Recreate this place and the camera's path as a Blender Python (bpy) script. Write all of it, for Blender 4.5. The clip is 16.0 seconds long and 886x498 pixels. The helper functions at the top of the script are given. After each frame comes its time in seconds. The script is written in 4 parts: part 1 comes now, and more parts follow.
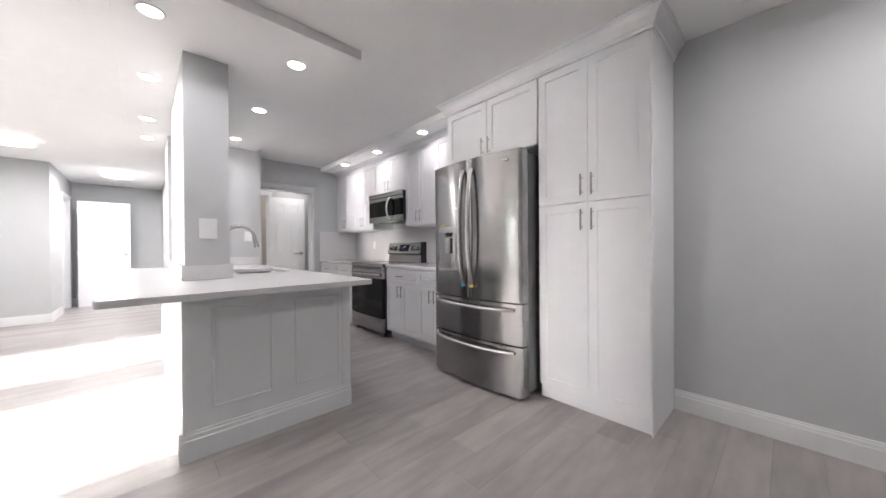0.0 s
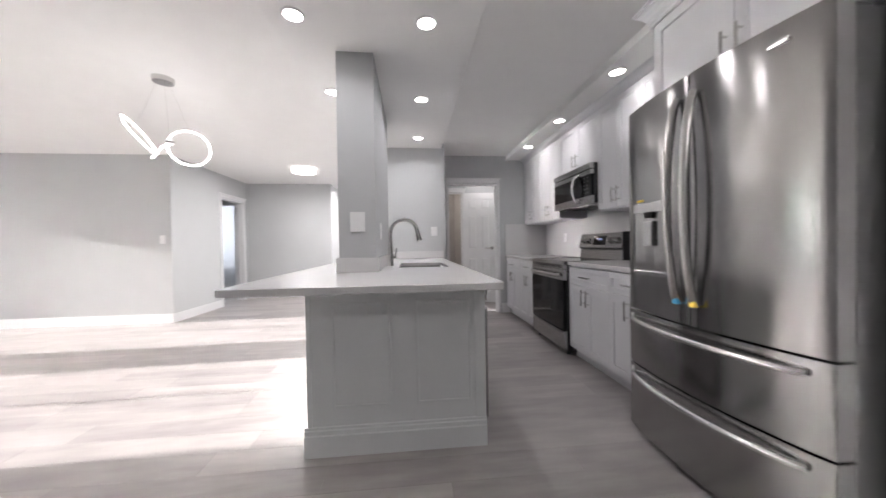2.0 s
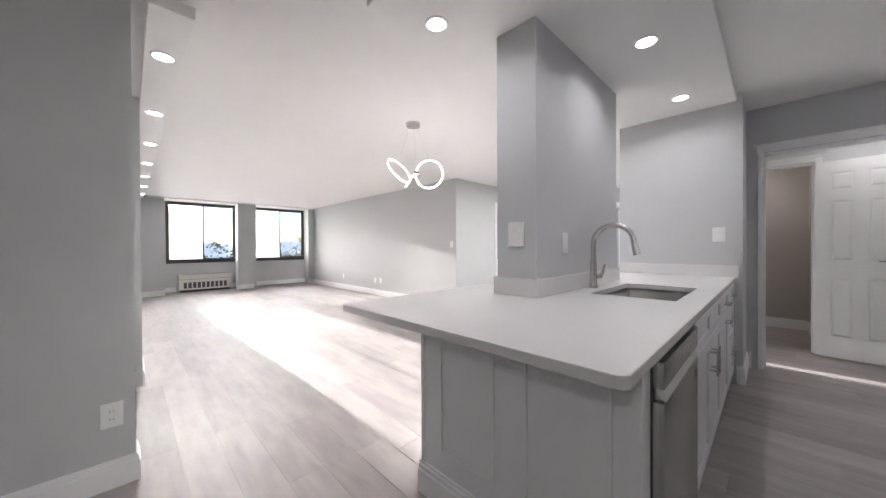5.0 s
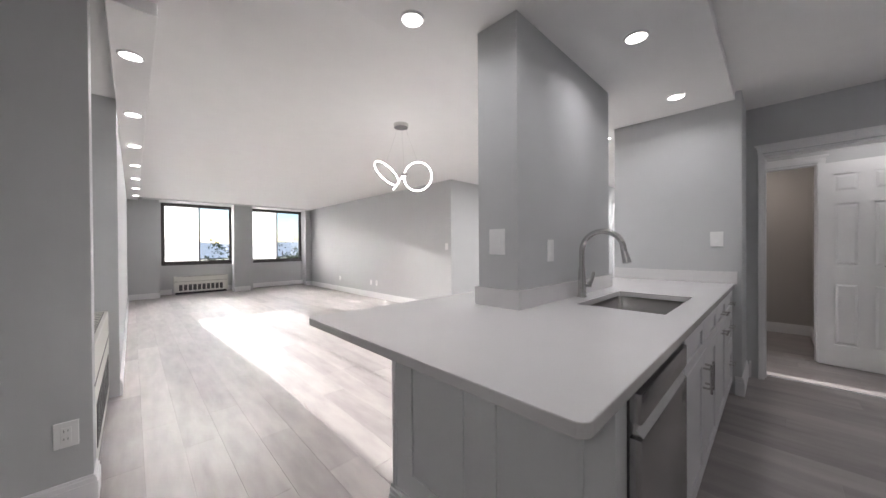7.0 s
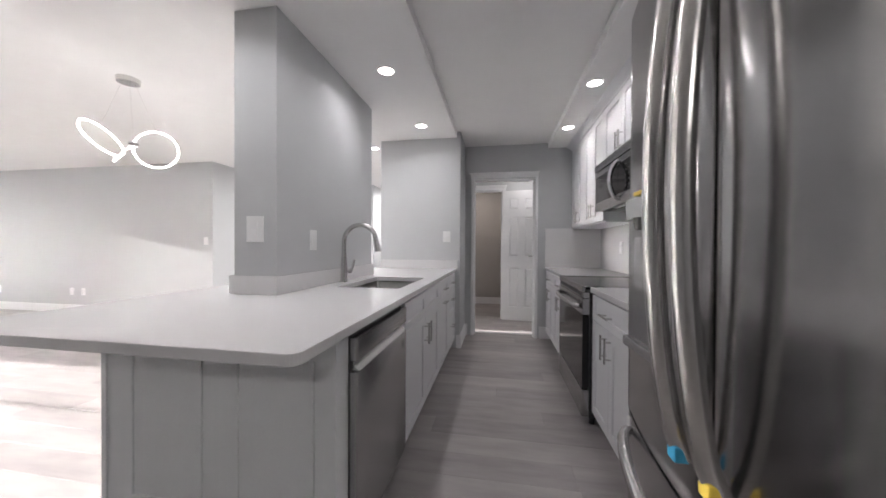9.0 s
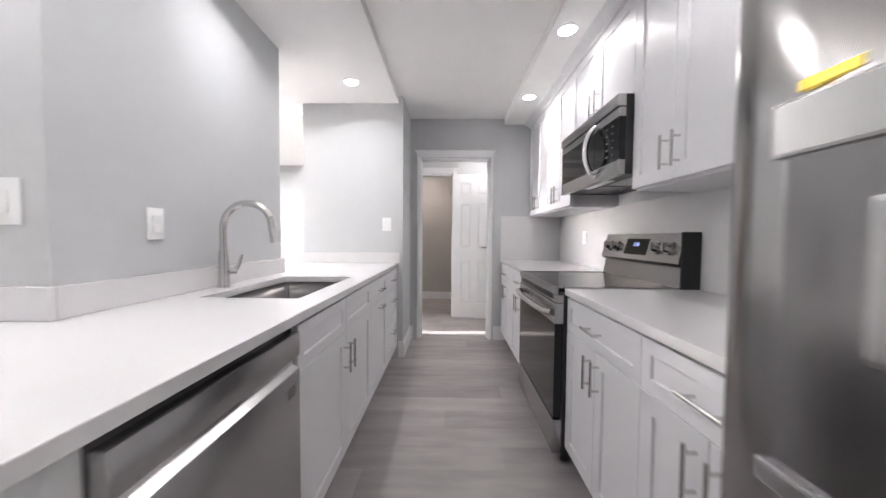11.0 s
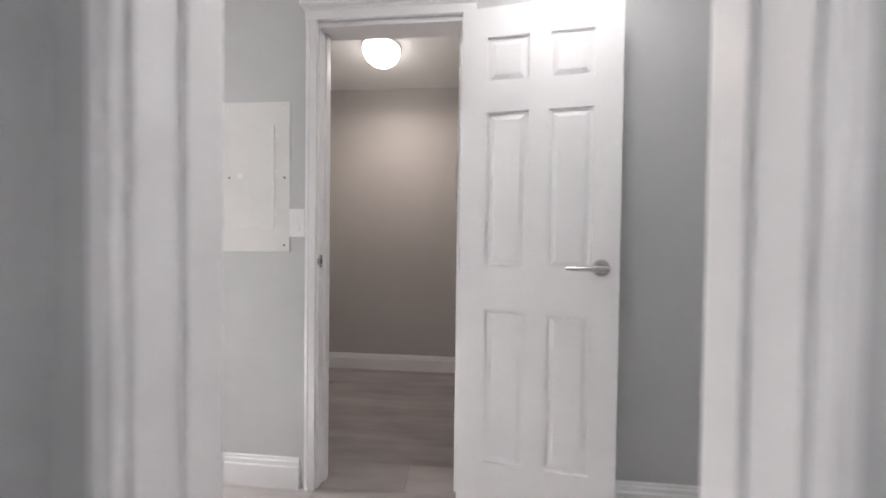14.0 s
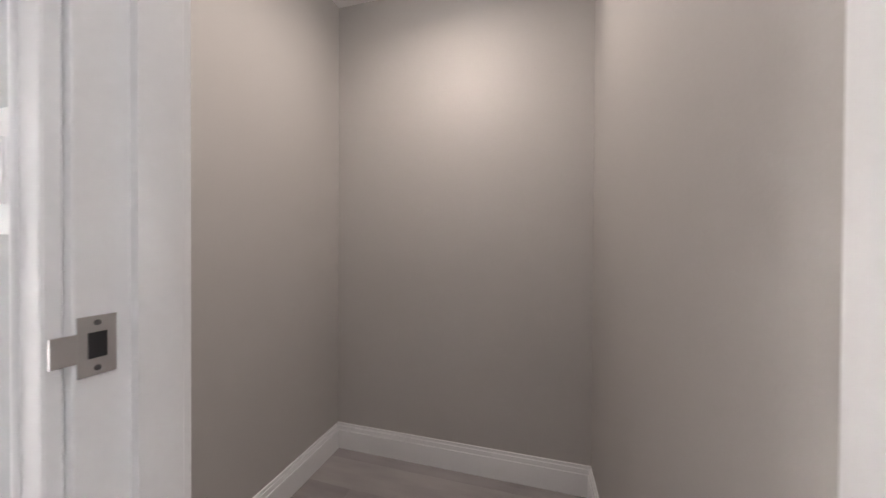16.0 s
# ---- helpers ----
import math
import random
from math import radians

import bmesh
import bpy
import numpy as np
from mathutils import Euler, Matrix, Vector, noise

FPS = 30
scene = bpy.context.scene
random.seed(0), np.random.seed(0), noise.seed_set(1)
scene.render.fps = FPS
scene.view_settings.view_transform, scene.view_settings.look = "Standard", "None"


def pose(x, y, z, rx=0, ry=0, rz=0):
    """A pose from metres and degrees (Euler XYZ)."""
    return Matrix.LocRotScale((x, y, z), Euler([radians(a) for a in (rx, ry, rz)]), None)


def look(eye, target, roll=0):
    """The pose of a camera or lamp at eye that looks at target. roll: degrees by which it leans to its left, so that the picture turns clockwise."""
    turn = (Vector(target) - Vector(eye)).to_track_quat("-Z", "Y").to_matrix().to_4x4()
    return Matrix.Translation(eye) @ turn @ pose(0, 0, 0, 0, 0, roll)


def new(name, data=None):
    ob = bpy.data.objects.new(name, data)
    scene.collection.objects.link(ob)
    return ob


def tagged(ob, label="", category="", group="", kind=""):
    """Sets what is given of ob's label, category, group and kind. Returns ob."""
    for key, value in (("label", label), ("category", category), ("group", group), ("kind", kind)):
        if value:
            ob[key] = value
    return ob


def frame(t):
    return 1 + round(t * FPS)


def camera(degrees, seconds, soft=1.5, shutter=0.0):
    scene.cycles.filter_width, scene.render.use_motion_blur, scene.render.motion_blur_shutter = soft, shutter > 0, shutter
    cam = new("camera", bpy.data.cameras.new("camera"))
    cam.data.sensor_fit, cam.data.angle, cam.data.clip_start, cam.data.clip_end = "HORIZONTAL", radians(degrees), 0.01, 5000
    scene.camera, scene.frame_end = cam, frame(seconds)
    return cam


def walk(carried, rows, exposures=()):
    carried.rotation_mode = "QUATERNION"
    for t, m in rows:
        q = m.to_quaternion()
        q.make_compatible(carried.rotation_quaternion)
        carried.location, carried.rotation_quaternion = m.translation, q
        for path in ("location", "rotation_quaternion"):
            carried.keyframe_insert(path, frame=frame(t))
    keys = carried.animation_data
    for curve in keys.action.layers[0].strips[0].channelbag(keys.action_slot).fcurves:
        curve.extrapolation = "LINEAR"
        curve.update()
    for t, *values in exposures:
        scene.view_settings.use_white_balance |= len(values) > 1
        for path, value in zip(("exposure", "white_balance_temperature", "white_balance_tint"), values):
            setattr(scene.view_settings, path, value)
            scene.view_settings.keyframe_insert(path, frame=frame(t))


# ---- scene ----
cam = camera(108.1, 16.0, shutter=0.4)
PATH = [
    (0, (0.066, 0.289, 1.112), (1.427, 1.754, 1.102), -0.4),
    (0.5, (0.162, 0.356, 1.092), (1.426, 1.906, 1.076), -0.5),
    (1, (0.348, 0.484, 1.086), (1.423, 2.171, 1.061), -0.6),
    (1.5, (0.531, 0.603, 1.08), (1.212, 2.483, 1.054), -0.8),
    (2, (0.746, 0.724, 1.081), (0.944, 2.714, 1.058), -0.9),
    (2.5, (0.979, 0.816, 1.103), (0.72, 2.799, 1.097), -0.9),
    (3, (1.236, 0.904, 1.106), (0.552, 2.782, 1.119), -1.1),
    (3.5, (1.41, 1.013, 1.13), (0.402, 2.741, 1.132), -0.8),
    (4, (1.481, 1.126, 1.174), (0.219, 2.677, 1.166), -0.4),
    (4.5, (1.384, 1.287, 1.175), (-0.035, 2.696, 1.161), -0.3),
    (7, (1.407, 1.585, 1.225), (-0.03, 2.975, 1.212), -0.4),
    (7.5, (1.501, 1.583, 1.201), (0.314, 3.193, 1.185), -0.2),
    (8, (1.548, 1.562, 1.189), (0.66, 3.354, 1.175), -0.1),
    (8.5, (1.605, 1.513, 1.18), (0.996, 3.418, 1.162), 0.3),
    (9, (1.646, 1.469, 1.165), (1.31, 3.441, 1.148), 0.3),
    (11.5, (1.669, 2.503, 1.149), (1.634, 4.502, 1.072), 0.4),
    (12, (1.697, 3.064, 1.13), (1.651, 5.062, 1.057), 0.7),
    (12.5, (1.702, 3.659, 1.123), (1.668, 5.657, 1.058), 0.7),
    (13, (1.753, 4.236, 1.125), (1.704, 6.234, 1.066), 0.7),
    (13.5, (1.737, 4.8, 1.117), (1.678, 6.799, 1.065), 0.6),
    (14, (1.756, 5.334, 1.105), (1.586, 7.327, 1.072), 0.7),
    (14.5, (1.638, 5.767, 1.123), (1.388, 7.75, 1.062), 0.5),
    (15, (1.598, 6.111, 1.121), (1.227, 8.076, 1.079), 0.3),
    (15.5, (1.523, 6.381, 1.114), (1.084, 8.332, 1.082), 0.4),
    (16, (1.5, 6.513, 1.118), (0.953, 8.437, 1.101), 0.3),
]
EXPOSURES = [(t, e, 6450, 14) for t, e in ((0.0, 2.75), (1.5, 2.5), (2.5, 2.4), (4.5, 2.35), (7.0, 2.0), (8.0, 2.05), (8.5, 2.15), (9.0, 2.4), (11.5, 3.2), (12.5, 3.15), (13.0, 3.15), (13.5, 3.15), (14.0, 3.1), (14.5, 3.2), (15.0, 3.1), (15.5, 3.15), (16.0, 3.35))]
walk(cam, [(t, look(e, a, r)) for t, e, a, r in PATH], EXPOSURES)

# ---- world, sun and exposure ----
SUN_DIR = Vector((1.0, 0.036, -0.19))
world = bpy.data.worlds.new("world")
scene.world = world
world.use_nodes = True
wn = world.node_tree.nodes
sky = wn.new("ShaderNodeTexSky")
sky.sky_type = "NISHITA"
sky.sun_disc = False
sky.dust_density, sky.air_density, sky.ozone_density = 0.1, 1.0, 4.0
sky.sun_elevation = radians(10.9)
sky.sun_rotation = radians(270)
wn["Background"].inputs["Strength"].default_value = 0.06
world.node_tree.links.new(sky.outputs["Color"], wn["Background"].inputs["Color"])
sun = new("sun", bpy.data.lights.new("sun", "SUN"))
sun.data.energy, sun.data.angle, sun.data.color = 5.0, radians(0.6), (1.0, 0.96, 0.90)
sun.matrix_world = look((0, 0, 0), SUN_DIR)


def lamp(name, kind, at, energy, size, colour=(1.0, 0.95, 0.9), spread=180):
    ob = new(name, bpy.data.lights.new(name, kind))
    ob.location, ob.data.energy, ob.data.color = at, energy, colour
    if kind == "AREA":
        ob.data.shape, ob.data.size, ob.data.spread = "DISK", size, radians(spread)
    else:
        ob.data.shadow_soft_size = size
    return ob


# recessed downlights: over the bar, over the sink run, in the soffit over the range, along the living-room beam
ZH, ZL = 2.473, 2.408
DOWN_WHITE = [(0.1, y) for y in (2.64, 3.56, 4.6, 5.35)] + [(0.86, y) for y in (2.65, 3.65, 4.7)]
DOWN_SOFFIT = [(2.36, y) for y in (3.08, 4.06, 4.98)]
DOWN_BEAM = [(-1.33 - 1.18 * i, 1.59 + 0.012 * i) for i in range(7)]
for lx, ly in DOWN_WHITE + DOWN_SOFFIT + DOWN_BEAM:
    lamp("downlight_lamp", "AREA", (lx, ly, ZL - 0.018), 0.24 if (lx, ly) in DOWN_SOFFIT else 0.55, 0.09, (1.0, 0.985, 0.98), 150)
for at, power in (((-1.11, 6.62, 2.385), 8), ((-0.27, 8.39, 2.385), 6.5), ((1.9, -0.4, 2.385), 2.9)):
    lamp("drum_lamp", "AREA", at, power, 0.34, (1.0, 0.98, 0.95))
lamp("vestibule_lamp", "AREA", (2.1, 6.28, 2.33), 0.5, 0.2, (1.0, 0.97, 0.95))
lamp("closet_lamp", "AREA", (1.14, 7.48, 2.29), 0.8, 0.2, (1.0, 0.88, 0.78))

# area lamp added at an unseen window opening to brighten the bathroom
bw = lamp("bathroom_daylight", "AREA", (-5.13, 8.85, 1.5), 12, 0.5, (0.86, 0.92, 1.0))
bw.rotation_euler = (0, radians(-90), 0)

# ---- materials ----
def material(name, colour, rough=0.5, metal=0.0, vary=0.04, scale=6.0, grain=60.0, bump=0.02, stretch=(1, 1, 1), emit=0.0, coat=0.0, random=0.0, contrast=1.0):
    m = bpy.data.materials.new(name)
    m.use_nodes = True
    n, l = m.node_tree.nodes, m.node_tree.links
    b = n["Principled BSDF"]
    b.inputs["Roughness"].default_value, b.inputs["Metallic"].default_value = rough, metal
    b.inputs["Coat Weight"].default_value = coat
    geo = n.new("ShaderNodeNewGeometry")
    mp = n.new("ShaderNodeMapping")
    mp.inputs["Scale"].default_value = stretch
    l.new(geo.outputs["Position"], mp.inputs["Vector"])
    coarse, fine = n.new("ShaderNodeTexNoise"), n.new("ShaderNodeTexNoise")
    coarse.inputs["Scale"].default_value, fine.inputs["Scale"].default_value = scale, grain
    coarse.inputs["Detail"].default_value = fine.inputs["Detail"].default_value = 4
    for t in (coarse, fine):
        l.new(mp.outputs["Vector"], t.inputs["Vector"])
    mix = n.new("ShaderNodeMath")
    mix.operation = "ADD"
    l.new(coarse.outputs["Fac"], mix.inputs[0])
    l.new(fine.outputs["Fac"], mix.inputs[1])
    last = mix.outputs[0]
    if random:
        info = n.new("ShaderNodeObjectInfo")
        isl = geo.outputs["Random Per Island"]
        rr = n.new("ShaderNodeMath")
        rr.operation = "ADD"
        l.new(info.outputs["Random"], rr.inputs[0])
        l.new(isl, rr.inputs[1])
        fr = n.new("ShaderNodeMath")
        fr.operation = "FRACT"
        l.new(rr.outputs[0], fr.inputs[0])
        ra = n.new("ShaderNodeMath")
        ra.operation = "MULTIPLY_ADD"
        ra.inputs[1].default_value = random
        l.new(fr.outputs[0], ra.inputs[0])
        l.new(last, ra.inputs[2])
        last = ra.outputs[0]
    ramp = n.new("ShaderNodeMapRange")
    ramp.inputs["From Min"].default_value, ramp.inputs["From Max"].default_value = 0.6, 1.4 + random
    ramp.inputs["To Min"].default_value, ramp.inputs["To Max"].default_value = 1 - vary, 1 + vary
    l.new(last, ramp.inputs["Value"])
    tint = n.new("ShaderNodeMix")
    tint.data_type, tint.blend_type = "RGBA", "MULTIPLY"
    tint.inputs[0].default_value = 1.0
    tint.inputs[6].default_value = (*colour, 1)
    l.new(ramp.outputs["Result"], tint.inputs[7])
    l.new(tint.outputs[2], b.inputs["Base Color"])
    if bump:
        bp = n.new("ShaderNodeBump")
        bp.inputs["Strength"].default_value = bump
        bp.inputs["Distance"].default_value = 0.01
        l.new(fine.outputs["Fac"], bp.inputs["Height"])
        l.new(bp.outputs["Normal"], b.inputs["Normal"])
        rm = n.new("ShaderNodeMapRange")
        rm.inputs["To Min"].default_value, rm.inputs["To Max"].default_value = max(0.02, rough - 0.06), min(1, rough + 0.06)
        l.new(coarse.outputs["Fac"], rm.inputs["Value"])
        l.new(rm.outputs["Result"], b.inputs["Roughness"])
    if emit:
        b.inputs["Emission Color"].default_value = (*colour, 1)
        b.inputs["Emission Strength"].default_value = emit
    return m


WALL = material("grey_wall_paint", (0.53, 0.54, 0.55), 0.78, vary=0.02, grain=180, bump=0.04)
CLOSET = material("warm_grey_wall_paint", (0.47, 0.45, 0.435), 0.6, vary=0.02, grain=180, bump=0.04)
CEIL = material("white_ceiling_paint", (0.86, 0.855, 0.85), 0.7, vary=0.02, grain=150, bump=0.04)
TRIM = material("white_gloss_trim_paint", (0.80, 0.80, 0.81), 0.35, vary=0.02, grain=90, bump=0.01)
CAB = material("white_cabinet_lacquer", (0.74, 0.74, 0.76), 0.36, vary=0.015, grain=70, bump=0.008)
PANEL = material("pale_grey_island_paint", (0.74, 0.755, 0.765), 0.4, vary=0.02, grain=90, bump=0.012)
QUARTZ = material("white_quartz", (0.71, 0.70, 0.705), 0.22, vary=0.025, scale=3, grain=260, bump=0.0, coat=0.2)
STEEL = material("brushed_stainless_steel", (0.36, 0.352, 0.35), 0.17, 1.0, vary=0.02, scale=1.2, grain=30, bump=0.0, stretch=(26, 26, 1))
STEEL_H = material("brushed_stainless_across", (0.47, 0.465, 0.465), 0.27, 1.0, vary=0.02, scale=1.2, grain=30, bump=0.0, stretch=(1, 1, 26))
STEEL.node_tree.nodes["Principled BSDF"].inputs["Anisotropic"].default_value = 0.8
STEEL.node_tree.nodes["Principled BSDF"].inputs["Anisotropic Rotation"].default_value = 0.25
SINKSTEEL = material("dull_sink_steel", (0.27, 0.26, 0.255), 0.42, 1.0, vary=0.03, bump=0.0)
PANELPAINT = material("painted_steel_cover", (0.70, 0.70, 0.69), 0.4, vary=0.02, bump=0.01)
BRIGHT = material("satin_nickel", (0.62, 0.61, 0.60), 0.24, 1.0, vary=0.03, bump=0.005)
CHROME = material("polished_chrome", (0.78, 0.78, 0.79), 0.1, 1.0, vary=0.02, bump=0.0)
SIDE = material("grey_painted_steel", (0.17, 0.168, 0.17), 0.4, 0.4, vary=0.05)
DARK = material("dark_grey_painted_steel", (0.085, 0.083, 0.085), 0.4, 0.5, vary=0.08)
BLACK = material("black_plastic", (0.018, 0.018, 0.02), 0.35, vary=0.1)
GLASSBLK = material("black_ceramic_glass", (0.012, 0.012, 0.013), 0.07, vary=0.05, bump=0.0)
GLASSBLK.node_tree.nodes["Principled BSDF"].inputs["Specular IOR Level"].default_value = 0.3
BRONZE = material("dark_bronze_aluminium", (0.06, 0.055, 0.055), 0.4, 0.7, vary=0.1)
PLASTIC = material("white_switch_plastic", (0.82, 0.82, 0.82), 0.3, vary=0.01, bump=0.0)
BEIGE = material("off_white_enamel", (0.68, 0.67, 0.63), 0.4, vary=0.03)
LED = material("led_diffuser", (1.0, 0.97, 0.94), 0.4, vary=0.0, bump=0.0, emit=4.0)
LEDSTRIP = material("led_ribbon", (1.0, 0.98, 0.95), 0.4, vary=0.0, bump=0.0, emit=2.5)
OPAL = material("opal_glass_shade", (1.0, 0.95, 0.88), 0.3, vary=0.0, bump=0.0, emit=0.9)
BLUE = material("blue_tape", (0.05, 0.42, 0.72), 0.5, vary=0.05)
YELLOW = material("yellow_tape", (0.85, 0.62, 0.08), 0.5, vary=0.05)
CLOCK = material("clock_digits", (0.35, 0.45, 0.9), 0.4, vary=0.0, bump=0.0, emit=0.15)
PLANK = material("grey_oak_vinyl_plank", (0.325, 0.302, 0.297), 0.42, vary=0.36, scale=1.5, grain=3.6, bump=0.012, stretch=(0.9, 4.2, 1), random=0.5)
SUBFLOOR = material("dark_plank_joint", (0.16, 0.15, 0.145), 0.8, vary=0.1)
GRASS = material("dry_lawn", (0.09, 0.11, 0.05), 0.9, vary=0.3, scale=0.2, grain=4)
LEAF = material("tree_leaves", (0.12, 0.15, 0.07), 0.6, vary=0.4, scale=0.6, grain=5, random=0.6)
BARK = material("tree_bark", (0.12, 0.09, 0.07), 0.9, vary=0.3)
# pale blue plus a faint glow stand in for distance haze on the hill
HILL = material("hill_painted_haze", (0.5, 0.56, 0.6), 0.9, vary=0.1, scale=0.03, grain=0.4, emit=0.3)

GLASS = bpy.data.materials.new("window_glass")
GLASS.use_nodes = True
gb = GLASS.node_tree.nodes["Principled BSDF"]
gb.inputs["Transmission Weight"].default_value, gb.inputs["Roughness"].default_value, gb.inputs["IOR"].default_value = 1.0, 0.0, 1.45


SCREEN = bpy.data.materials.new("pale_insect_screen")
SCREEN.use_nodes = True
sn, sl = SCREEN.node_tree.nodes, SCREEN.node_tree.links
sn.remove(sn["Principled BSDF"])
sv, st_, sm_ = sn.new("ShaderNodeBsdfTranslucent"), sn.new("ShaderNodeBsdfTransparent"), sn.new("ShaderNodeMixShader")
sv.inputs["Color"].default_value, sm_.inputs[0].default_value = (0.75, 0.75, 0.75, 1), 0.35
sl.new(st_.outputs[0], sm_.inputs[1])
sl.new(sv.outputs[0], sm_.inputs[2])
sl.new(sm_.outputs[0], sn["Material Output"].inputs["Surface"])

# ---- mesh helpers ----
def box(bm, x0, y0, z0, x1, y1, z1, bevel=0.0):
    vs = [bm.verts.new((x, y, z)) for x in (min(x0, x1), max(x0, x1)) for y in (min(y0, y1), max(y0, y1)) for z in (min(z0, z1), max(z0, z1))]
    fs = [bm.faces.new([vs[i] for i in q]) for q in ((0, 1, 3, 2), (4, 6, 7, 5), (0, 4, 5, 1), (2, 3, 7, 6), (0, 2, 6, 4), (1, 5, 7, 3))]
    if bevel:
        es = {e for f in fs for e in f.edges}
        bmesh.ops.bevel(bm, geom=list(es), offset=bevel, segments=2, affect="EDGES", profile=0.6)
    return bm


def boxes(*items, bevel=0.0):
    bm = bmesh.new()
    for it in items:
        box(bm, *it, bevel=bevel)
    return bm


def disc(bm, c, axis, r0, r1, h, n=28):
    """A round solid from c along the axis: radius r0 at the start, r1 at the end."""
    rot = Vector(axis).to_track_quat("Z", "Y").to_matrix().to_4x4()
    bmesh.ops.create_cone(bm, cap_ends=True, segments=n, radius1=r0, radius2=r1, depth=h, matrix=Matrix.Translation(Vector(c) + Vector(axis).normalized() * h / 2) @ rot)
    return bm


def tube(bm, pts, r, n=10, closed=False, flat=1.0):
    pts = [Vector(p) for p in pts]
    rings, count, ref = [], len(pts), None
    for i, p in enumerate(pts):
        a, b = pts[(i - 1) % count] if closed or i else p, pts[(i + 1) % count] if closed or i < count - 1 else p
        t = (b - a).normalized()
        if ref is None:
            ref = t.orthogonal().normalized()
        ref = (ref - t * ref.dot(t)).normalized()
        side = t.cross(ref)
        rr = r[i] if isinstance(r, (list, tuple)) else r
        rings.append([bm.verts.new(p + (ref * math.cos(k * 2 * math.pi / n) + side * math.sin(k * 2 * math.pi / n) * flat) * rr) for k in range(n)])
    pairs = list(zip(rings, rings[1:])) + ([(rings[-1], rings[0])] if closed else [])
    for a, b in pairs:
        for k in range(n):
            bm.faces.new((a[k], a[(k + 1) % n], b[(k + 1) % n], b[k]))
    if not closed:
        bm.faces.new(list(reversed(rings[0])))
        bm.faces.new(rings[-1])
    return bm


def prism(bm, outline, axis, lo, hi):
    """An outline of (u, v) pairs drawn out along an axis from lo to hi."""
    put = {"x": lambda u, v, w: (w, u, v), "y": lambda u, v, w: (u, w, v), "z": lambda u, v, w: (u, v, w)}[axis]
    a = [bm.verts.new(put(u, v, lo)) for u, v in outline]
    b = [bm.verts.new(put(u, v, hi)) for u, v in outline]
    bm.faces.new(a)
    bm.faces.new(list(reversed(b)))
    for i in range(len(a)):
        j = (i + 1) % len(a)
        bm.faces.new((a[i], b[i], b[j], a[j]))
    return bm


def finish(name, bm, mat, smooth=False):
    bmesh.ops.recalc_face_normals(bm, faces=bm.faces)
    me = bpy.data.meshes.new(name)
    bm.to_mesh(me)
    bm.free()
    me.materials.append(mat)
    if smooth:
        me.polygons.foreach_set("use_smooth", [True] * len(me.polygons))
        me.set_sharp_from_angle(angle=radians(35))
    return me


def part(name, bm, mat, parent, label="", smooth=False):
    ob = new(name, finish(name, bm, mat, smooth))
    ob.parent = parent
    return tagged(ob, label)


def structure(name, bm, mat, label, smooth=False, category=""):
    return tagged(new(name, finish(name, bm, mat, smooth)), label, category or name.split("_")[0], kind="structure")


def thing(name, label, category, m=None, group=""):
    ob = new(name)
    ob.empty_display_size = 0.1
    if m is not None:
        ob.matrix_world = m
    return tagged(ob, label, category, group)


# ---- large structure ----
def wall(name, items, label, mat=None):
    return structure(name, boxes(*items), mat or WALL, label)


TOP = 2.75
XR, XN = 2.91, 2.72
wall("wall_kitchen_east", [(XR, 0.9, 0, XR + 0.15, 6.705, TOP)], "light grey painted wall behind the kitchen cabinets")
wall("wall_dining_east", [(XN, -2.2, 0, XN + 0.35, 0.9, TOP)], "plain light grey painted wall beside the pantry")
wall("wall_dining_south", [(-1.1, -2.35, 0, 3.1, -2.2, TOP)], "plain light grey painted wall")
wall("wall_dining_west", [(-1.05, -2.2, 0, -0.90, 1.44, TOP)], "light grey painted wall with an outlet")
WX = -9.88
wall("wall_south", [(-9.95, 1.35, 0, -2.5, 1.5, TOP), (-2.5, 0.95, 0, -2.4, 1.5, TOP), (-1.0, 0.95, 0, -0.91, 1.35, TOP),
                    (-2.4, 0.95, 0, -1.0, 1.07, 0.82), (-2.4, 0.95, 2.2, -1.0, 1.07, TOP)], "light grey painted long wall with a window recess")
W1, W2, WZ0, WZ1 = (2.135, 3.75), (4.205, 5.765), 0.805, 2.455
wall("wall_west", [(WX - 0.25, 1.35, 0, WX, W1[0], TOP), (WX - 0.25, W1[1], 0, WX, W2[0], TOP), (WX - 0.25, W2[1], 0, WX, 5.83, TOP),
                   (WX - 0.25, W1[0], 0, WX, W1[1], WZ0), (WX - 0.25, W1[0], WZ1, WX, W1[1], TOP),
                   (WX - 0.25, W2[0], 0, WX, W2[1], WZ0), (WX - 0.25, W2[0], WZ1, WX, W2[1], TOP)], "light grey painted window wall")
wall("wall_pier_1", [(WX, 1.5, 0, -9.25, 2.075, TOP)], "grey painted pier beside the window")
wall("wall_pier_2", [(WX, 3.755, 0, -9.55, 4.2, TOP), (-9.55, 3.66, 0, -9.25, 4.06, TOP)], "grey painted pier between the windows")
wall("wall_pier_3", [(WX, 5.775, 0, -9.3, 5.83, TOP), (-9.3, 5.65, 0, -9.25, 5.83, TOP)], "narrow grey painted pier beside the window")
wall("wall_north", [(-10.13, 5.83, 0, -2.76, 5.96, TOP)], "light grey painted long wall of the living room")
wall("wall_hall_west", [(-2.90, 5.96, 0, -2.76, 7.09, TOP), (-2.90, 7.885, 0, -2.76, 8.05, TOP), (-2.90, 7.09, 2.045, -2.76, 7.885, TOP)], "light grey painted hall wall with a doorway")
